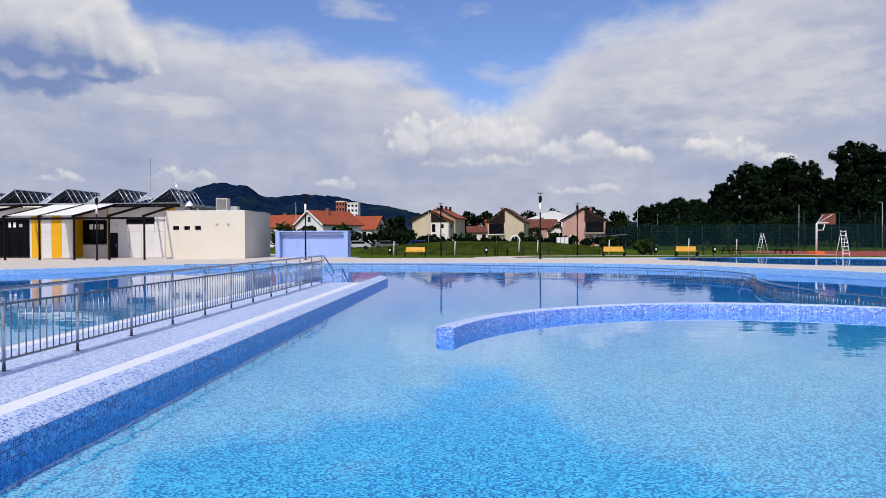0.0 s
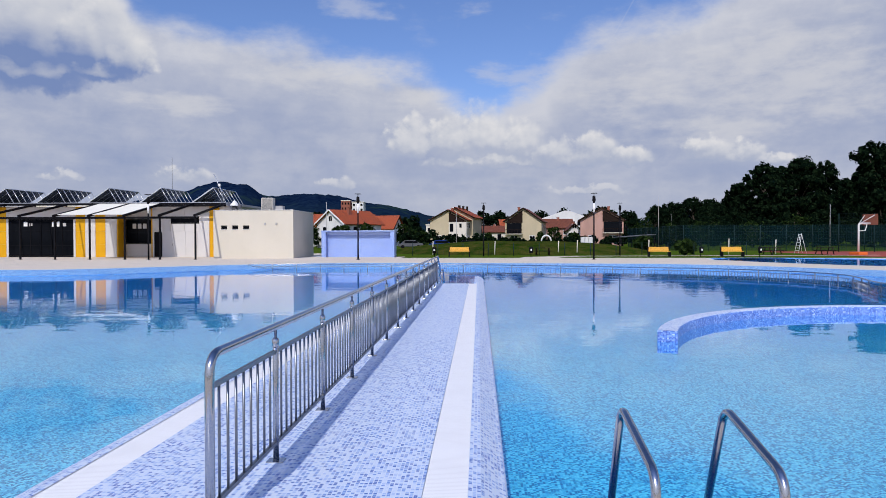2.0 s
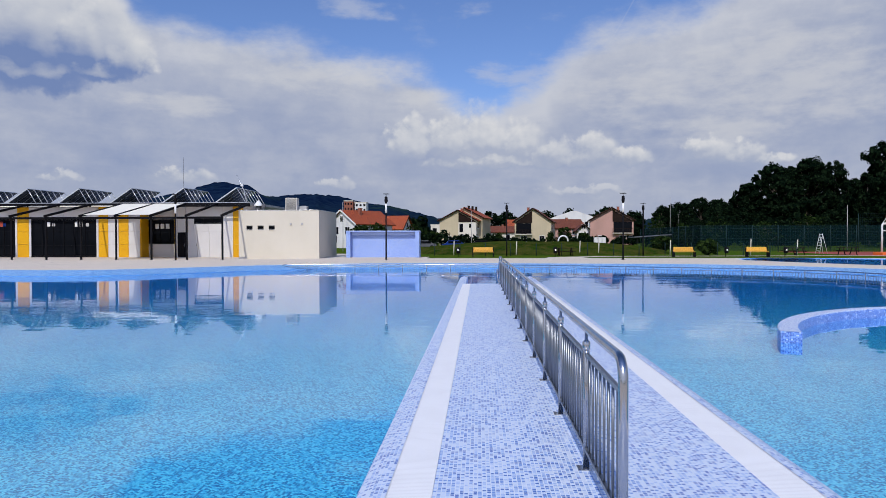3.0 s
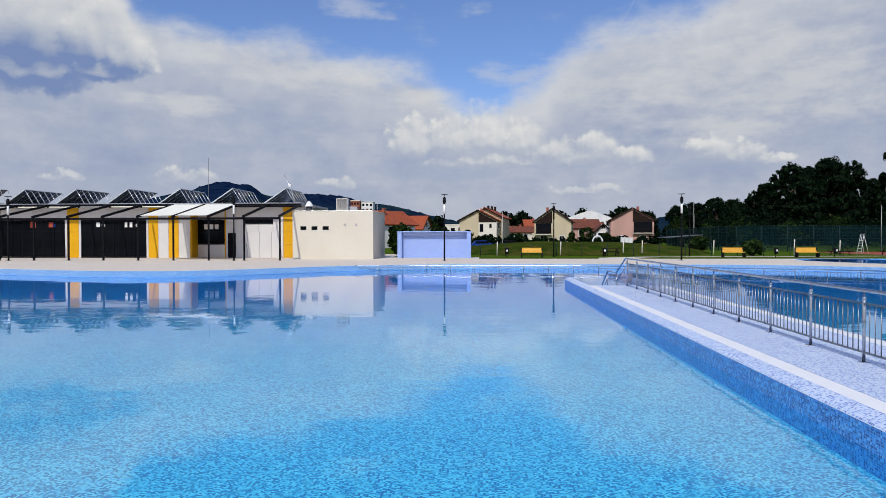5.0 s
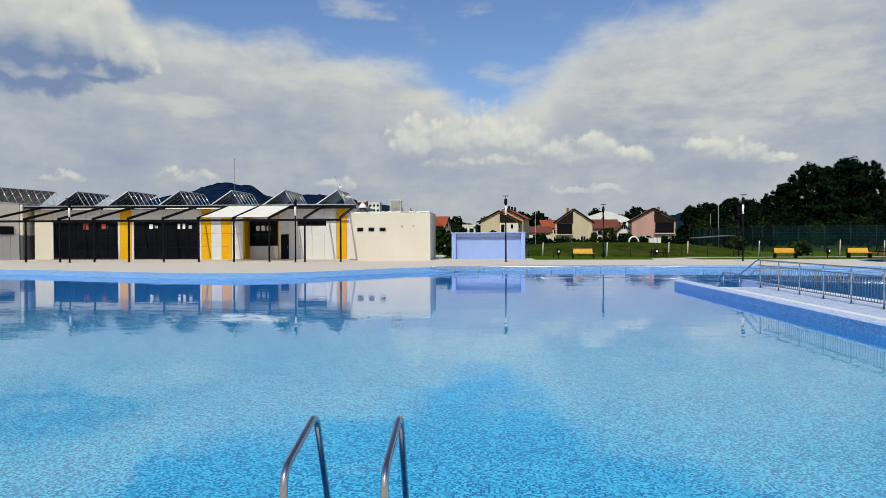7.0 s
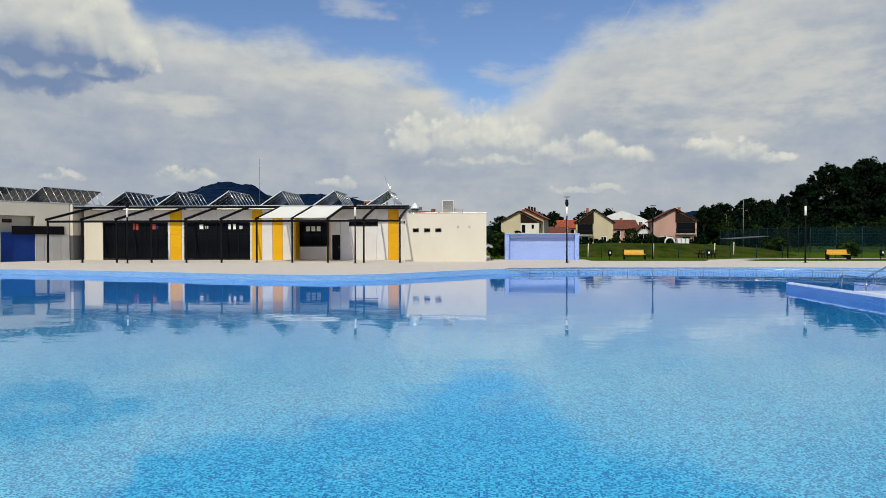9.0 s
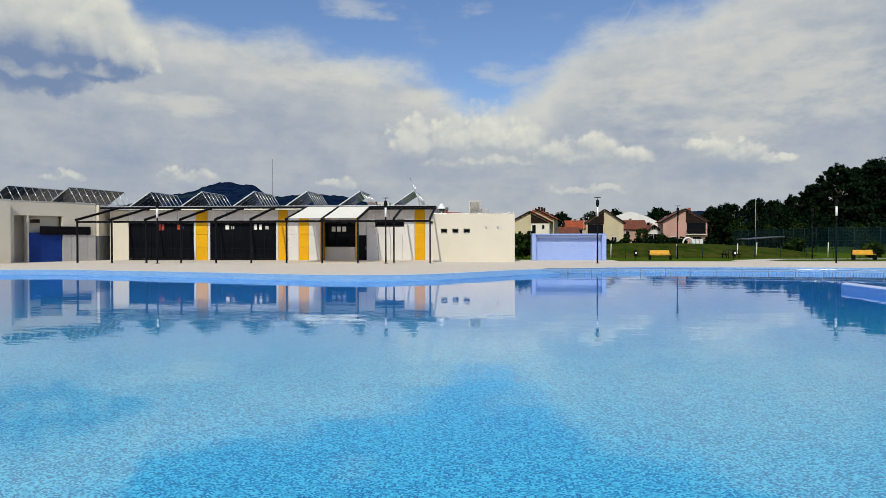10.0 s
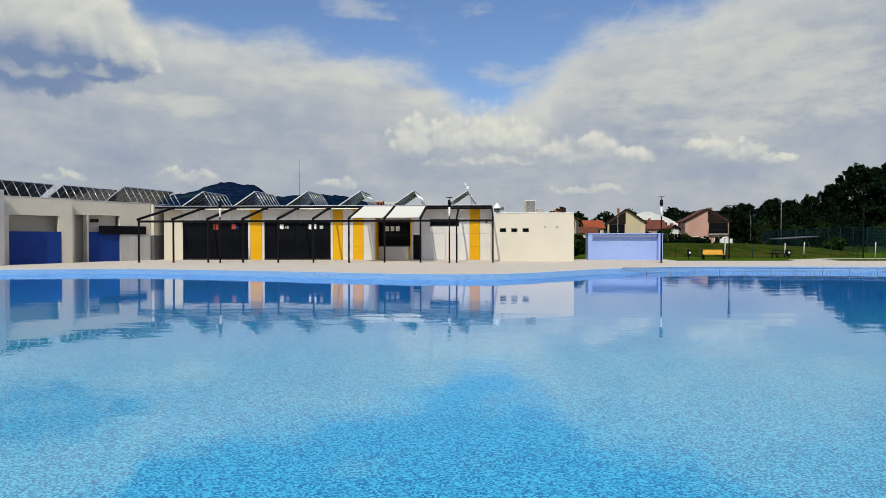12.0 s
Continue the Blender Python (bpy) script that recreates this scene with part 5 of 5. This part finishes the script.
def hedge(x0, x1, y, h, seed, leaf=None):
    rng = random.Random(seed)
    blobs = [(Vector((x0 + (x1 - x0) * k / 40 + rng.uniform(-1, 1), y + rng.uniform(-1, 1), h * rng.uniform(0.25, 0.62))), h * rng.uniform(0.3, 0.5)) for k in range(41)]
    verts, faces = leaf_cloud(rng, blobs, 7000, 0.26)
    me = bpy.data.meshes.new("hedge")
    me.from_pydata([tuple(v) for v in verts], [], faces)
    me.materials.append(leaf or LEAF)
    return tagged(new("hedge", me), "unclipped dark green hedge behind the park", "hedge", "hedges", "stuff")


hedge(-32, 2, 128, 3.2, 1)
hedge(-6, 24, 142, 1.9, 2)
hedge(20, 50, 142, 2.2, 3)
hedge(44, 84, 126, 5.5, 4)
hedge(70, 112, 116, 6.5, 5)
hedge(-75, -30, 150, 4.0, 6)
hedge(48, 96, 160, 9.0, 7)


def gable_house(at, turn, wide, long, eave, ridge, wall, roof, label, timber=0, chimney=(0.25, 0.3), over=0.5, barge=None, infill=False, rear=None):
    """A house with its gable to local -y. timber: -1 or 1 for a dark timber loggia in that half of the gable."""
    h = thing("house", at, turn, label, "house", "houses beyond the park")
    w = wide / 2
    bm = bmesh.new()
    ring = [(-w, 0), (w, 0), (w, eave), (0, ridge), (-w, eave)]
    a = [bm.verts.new((x, 0, z)) for x, z in ring]
    b = [bm.verts.new((x, long, z)) for x, z in ring]
    bm.faces.new(a)
    bm.faces.new(b[::-1])
    for i in range(5):
        j = (i + 1) % 5
        bm.faces.new((a[j], a[i], b[i], b[j]))
    bmesh.ops.recalc_face_normals(bm, faces=bm.faces[:])
    part("wall", bm, wall, h)
    pitch = math.atan2(ridge - eave, w)
    span = math.hypot(ridge - eave, w) + over
    for s in (-1, 1):
        slab = bmesh.new()
        box(0, span, -over, long + over, 0.02, 0.22, bm=slab)
        metre_uv(slab)
        r = part("roof", slab, roof, h, at=pose(0, 0, ridge, 0, math.degrees(pitch), 0) if s > 0 else pose(0, long, ridge, 0, math.degrees(pitch), 180))
        part("barge_board", box(0, span, -over - 0.05, -over - 0.002, -0.06, 0.2) if s > 0 else box(0, span, long + over + 0.002, long + over + 0.05, -0.06, 0.2), barge or WOOD, r)
    if timber:
        x0, x1 = (0.15, w - 0.15) if timber > 0 else (-w + 0.15, -0.15)
        up = bmesh.new()
        lean = (ridge - eave) / w
        xs = [x0, x1, x1, x0]
        zs = [eave - 0.4, eave - 0.4, ridge - 0.35 - lean * abs(x1), ridge - 0.35 - lean * abs(x0)]
        f0 = [up.verts.new((x, -0.10, z)) for x, z in zip(xs, zs)]
        f1 = [up.verts.new((x, -0.004, z)) for x, z in zip(xs, zs)]
        up.faces.new(f0)
        for i in range(4):
            up.faces.new((f0[(i + 1) % 4], f0[i], f1[i], f1[(i + 1) % 4]))
        part("timber_gable", up, WOOD, h, "dark timber gable cladding")
        if infill:
            front = part("porch_wall", box(x0 + 0.1, x1 + 0.2, -0.60, -0.004, 0, eave - 0.5), WALL_PALE, h, "pale porch wall under the gable")
            part("window", box(x0 + 0.35, x0 + 1.15, -0.63, -0.602, eave - 2.6, eave - 0.8), GLASS, front)
            part("window", box(x1 - 1.4, x1 - 0.9, -0.63, -0.602, eave - 1.7, eave - 0.8), GLASS, front)
        else:
            bal = part("balcony", box(x0, x1, -0.9, -0.004, eave - 3.0, eave - 2.85), WALL_PALE, h)
            part("loggia_opening", box(x0 + 0.2, x1 - 0.2, -0.06, -0.004, eave - 2.8, eave - 0.45), GLASS, h, "dark loggia opening")
            rail_bm = bmesh.new()
            for k in range(12):
                x = x0 + (x1 - x0) * k / 11
                tube([(x, -0.85, eave - 2.85), (x, -0.85, eave - 1.95)], 0.03, 4, rail_bm)
            tube([(x0, -0.85, eave - 1.93), (x1, -0.85, eave - 1.93)], 0.04, 5, rail_bm)
            part("railing", rail_bm, WOOD, bal)
    side = -1 if timber > 0 else 1

    def window(x, z, ww=1.1, hh=1.3):
        win = part("window", box(x - ww / 2 - 0.08, x + ww / 2 + 0.08, -0.05, -0.003, z - 0.08, z + hh + 0.08), WHITE, h, "white framed window")
        part("pane", box(x - ww / 2, x - 0.03, -0.065, -0.051, z, z + hh), GLASS, win)
        part("pane", box(x + 0.03, x + ww / 2, -0.065, -0.051, z, z + hh), GLASS, win)

    window(side * w * 0.5, 1.0)
    if not timber:
        window(-w * 0.5, 1.0)
        window(-w * 0.4, eave - 1.9)
        window(w * 0.4, eave - 1.9)
        window(0, eave + 0.4, 0.8, 1.0)
    elif timber:
        window(-side * w * 0.5, 0.9, 1.4, 1.4)
    for s in (-1, 1):
        for k in range(2):
            y = long * (0.28 + 0.42 * k)
            for z in (1.0, eave - 1.8):
                win = part("window", box(min(s * (w + 0.003), s * (w + 0.05)), max(s * (w + 0.003), s * (w + 0.05)), y - 0.6, y + 0.6, z, z + 1.3), WHITE, h)
                part("pane", box(min(s * (w + 0.051), s * (w + 0.06)), max(s * (w + 0.051), s * (w + 0.06)), y - 0.5, y + 0.5, z + 0.1, z + 1.2), GLASS, win)
    if rear:
        # a taller half of the house, set back behind the front one
        up, dx, deep = rear
        bm = bmesh.new()
        ring = [(-w + dx, 0), (w + dx, 0), (w + dx, eave + up), (dx, ridge + up), (-w + dx, eave + up)]
        a = [bm.verts.new((x, long + 0.004, z)) for x, z in ring]
        b = [bm.verts.new((x, long + deep, z)) for x, z in ring]
        bm.faces.new(a)
        bm.faces.new(b[::-1])
        for i in range(5):
            bm.faces.new((a[(i + 1) % 5], a[i], b[i], b[(i + 1) % 5]))
        bmesh.ops.recalc_face_normals(bm, faces=bm.faces[:])
        part("rear_wall", bm, wall, h)
        for q in (-1, 1):
            slab = bmesh.new()
            box(0, span, -over, deep + over, 0.02, 0.22, bm=slab)
            metre_uv(slab)
            r = part("rear_roof", slab, roof, h, at=pose(dx, long, ridge + up, 0, math.degrees(pitch), 0) if q > 0 else pose(dx, long + deep, ridge + up, 0, math.degrees(pitch), 180))
            part("barge_board", box(0, span, -over - 0.05, -over - 0.002, -0.06, 0.2) if q > 0 else box(0, span, deep + over + 0.002, deep + over + 0.05, -0.06, 0.2), WOOD if q > 0 else WALL_WHITE, r)
        for k in range(3):
            part("chimney", box(dx + 0.5 + 0.25 * k, dx + 0.95 + 0.25 * k, long + deep * (0.15 + 0.3 * k), long + deep * (0.15 + 0.3 * k) + 0.45, eave + up, ridge + up + 0.6), WOOD, h, "dark chimney")
    cx, cy = chimney
    ch = part("chimney", box(cx * w - 0.28, cx * w + 0.28, cy * long - 0.28, cy * long + 0.28, eave + 0.2, ridge + 0.45), BRICKRED, h, "brick chimney")
    part("chimney_cap", box(cx * w - 0.33, cx * w + 0.33, cy * long - 0.33, cy * long + 0.33, ridge + 0.452, ridge + 0.55), BRICKRED, ch)
    return h


gable_house((-25.3, 126, -0.06), -34, 7.2, 10, 4.5, 6.95, WALL_WHITE, ROOF_ORANGE, "white house with a bright orange tiled roof", 0, (0.35, 0.35), barge=WHITE)
gable_house((-16.5, 158, -0.06), 78, 8.0, 9, 4.0, 6.9, WALL_WHITE, ROOF_ORANGE, "low house with an orange tiled roof", 0, (0.2, 0.7))
gable_house((-4.6, 153, -0.06), -12, 8.5, 3.0, 5.8, 8.0, WALL_CREAM, ROOF_ORANGE, "cream gabled house with an orange tiled roof", 1, (0.1, 0.7), infill=True, rear=(0.7, 0.7, 9.5))
gable_house((12.2, 155, -0.06), -10, 8.2, 12, 5.6, 8.45, WALL_CREAM, ROOF_BROWN, "cream gabled house with timber loggia and brown roof", -1, (-0.4, 0.5))
gable_house((29.4, 153, -0.06), -8, 9.3, 11, 5.8, 8.4, WALL_PINK, ROOF_BROWN, "pink gabled house with dark timber loggia", 1, (0.35, 0.45))
gable_house((18.9, 176, -0.06), -84, 6.4, 6.8, 4.4, 6.5, WALL_PINK, ROOF_BROWN, "low pinkish house with a red-brown tiled roof", 0, (0.2, 0.5))
gable_house((8.2, 193, -0.06), -84, 6.0, 5.0, 4.9, 6.9, WALL_CREAM, ROOF_ORANGE, "low house with a bright red tiled roof", 0, (0.2, 0.5))
gable_house((3.4, 178, -0.06), -86, 5.0, 5.6, 3.4, 4.8, WALL_PALE, ROOF_BROWN, "low shed with a red-brown tiled roof", 0, (0.2, 0.5))
gable_house((-31.5, 150, -0.06), 80, 8.0, 12, 4.4, 7.0, WALL_WHITE, ROOF_ORANGE, "house half hidden behind the service block with orange roof", 0, (0.2, 0.5))
gable_house((24.3, 160, -0.06), 0, 3.0, 4, 3.6, 5.0, WALL_WHITE, ROOF_BROWN, "small white outbuilding beside the pink house", 0, (0.1, 0.8))

hall = thing("sports_hall", (27.6, 200, -0.06), -6, "large white hall with a low pitched roof", "hall")
bm = bmesh.new()
ring = [(-7.5, 0), (10.5, 0), (10.5, 5.4), (5.0, 8.2), (0.6, 9.75), (-0.6, 9.75), (-7.5, 7.4)]
fa = [bm.verts.new((x, 0, z)) for x, z in ring]
fb = [bm.verts.new((x, 30, z)) for x, z in ring]
bm.faces.new(fa)
bm.faces.new(fb[::-1])
for i in range(7):
    bm.faces.new((fa[(i + 1) % 7], fa[i], fb[i], fb[(i + 1) % 7]))
bmesh.ops.recalc_face_normals(bm, faces=bm.faces[:])
part("shell", bm, WALL_WHITE, hall)
for k in range(3):
    part("window", box(1.5 + 1.6 * k, 2.4 + 1.6 * k, -0.06, -0.003, 5.4, 6.6), GLASS, hall)
for k in range(3):
    bin_box = thing("white_container", (19.45 + 0.66 * k, 115, -0.06), label="white plastic waste container behind the mound", category="container", group="white containers")
    part("body", box(-0.29, 0.29, -0.35, 0.35, 0.0, 1.75, 0.05), WALL_WHITE, bin_box)
    part("lid", box(-0.31, 0.31, -0.37, 0.37, 1.752, 1.86, 0.03), WHITE, bin_box)


def tower(at, w, d, h, floors, mat, label):
    t = thing("apartment_block", at, label=label, category="apartment block")
    part("wall", box(-w / 2, w / 2, 0, d, 0, h), mat, t)
    part("roof_parapet", box(-w / 2 - 0.2, w / 2 + 0.2, -0.2, d + 0.2, h + 0.002, h + 0.6), WALL_PALE, t)
    for f in range(floors):
        for k in range(3):
            x = -w / 2 + w * (k + 0.5) / 3
            part("window", box(x - w * 0.09, x + w * 0.09, -0.06, -0.003, 1 + f * h / floors, 1 + f * h / floors + 0.45 * h / floors), GLASS, t)
    return t


tower((-87, 500, -0.06), 8.5, 9, 28.5, 8, WALL_WHITE, "white apartment tower far behind the houses")
tower((-95.5, 497, -0.06), 6.5, 8, 29.5, 8, BRICKRED, "brick tower beside the white apartments")
tower((-16, 300, -0.06), 10, 8, 7.5, 2, WALL_PALE, "pale low building far behind the trees")
mast = thing("radio_mast", (-53.5, 122, -0.06), label="thin tall radio mast behind the building", category="mast")
part("shaft", tube([(0, 0, 0), (0, 0, 16.5)], [0.06, 0.03], 6), DARKGREY, mast)


def car(at, turn, paint):
    c = thing("parked_car", at, turn, "small parked car behind the park fence", "car", "parked cars")
    bm = bmesh.new()
    prof = [(-2.0, 0.35), (-2.05, 0.75), (-1.5, 0.88), (-0.95, 1.40), (0.7, 1.44), (1.5, 0.95), (2.05, 0.85), (2.1, 0.35)]
    l = [bm.verts.new((x, -0.82, z)) for x, z in prof]
    r = [bm.verts.new((x, 0.82, z)) for x, z in prof]
    bm.faces.new(l)
    bm.faces.new(r[::-1])
    for i in range(len(prof)):
        j = (i + 1) % len(prof)
        bm.faces.new((l[j], l[i], r[i], r[j]))
    bmesh.ops.recalc_face_normals(bm, faces=bm.faces[:])
    bmesh.ops.bevel(bm, geom=bm.edges[:], offset=0.06, segments=2, affect="EDGES")
    part("body", bm, paint, c)
    for s in (-1, 1):
        part("side_window", box(-1.0, 1.15, min(s * 0.825, s * 0.84), max(s * 0.825, s * 0.84), 0.92, 1.30), GLASS, c)
        for x in (-1.3, 1.3):
            part("wheel", tube([(x, s * 0.70, 0.32), (x, s * 0.86, 0.32)], 0.32, 12), BLACK, c)
    return c


saloon = car((-9.0, 112, -0.06), 8, DARKGREY)
for x, y, t, m in ((-4.0, 113, 5, BLUEWALL), (0.5, 114, 4, BLACK), (-13.5, 111, 5, MIDGREY)):
    car((x, y, -0.06), t, m)


def hills():
    """Wooded hills: a ridge line over the turn in degrees, with its height in degrees."""
    line = ((-60, 1.6), (-50, 2.2), (-42, 2.0), (-36, 1.6), (-30, 2.3), (-26.5, 3.2), (-25, 3.56), (-23.5, 3.87), (-22.8, 4.19), (-21.65, 4.55), (-20.7, 4.68), (-19.9, 4.58), (-19.25, 4.37), (-18.05, 3.72), (-16.6, 3.56), (-14.8, 3.84),
            (-13.2, 3.80), (-11.4, 3.63), (-9.8, 3.18), (-7.8, 2.94), (-6.2, 2.56), (-4.65, 2.18), (-2.75, 1.7), (0, 1.2), (5, 1.0), (10, 1.1), (14, 1.7), (17, 2.3), (20, 2.2), (26, 2.6), (34, 2.8), (45, 2.2), (60, 1.8))
    bm = bmesh.new()
    rows = []
    for j, (dist, part_up) in enumerate(((1900, 0.0), (2200, 0.16), (2500, 0.38), (2800, 0.62), (3100, 0.84), (3350, 1.0), (3700, 0.7))):
        row = []
        for k in range(481):
            a = -60 + 120 * k / 480
            i = max(n for n in range(len(line) - 1) if line[n][0] <= a)
            (a0, h0), (a1, h1) = line[i], line[i + 1]
            s = (a - a0) / (a1 - a0)
            h = (h0 + (h1 - h0) * s) * (1 + 0.015 * noise.noise(Vector((a * 0.7, j * 0.9, 0))))
            up = math.tan(radians(h)) * 3350 * part_up * (1 + 0.25 * noise.noise(Vector((a * 0.35, j * 0.7, 3.0))) * (part_up < 1.0))
            up += 5.0 * noise.noise(Vector((a * 5.0, j * 1.7, 7.0))) + 3.5 * noise.noise(Vector((a * 11.0, j * 2.3, 1.0)))
            row.append(bm.verts.new((dist * math.sin(radians(a)), dist * math.cos(radians(a)), up - 4)))
        rows.append(row)
    for p, q in zip(rows, rows[1:]):
        for k in range(480):
            bm.faces.new((p[k], p[k + 1], q[k + 1], q[k])).smooth = True
    return bm


solid("hills_backdrop", hills(), FOREST, "wooded hills on the horizon with blue haze in their colours", "hills", "structure")
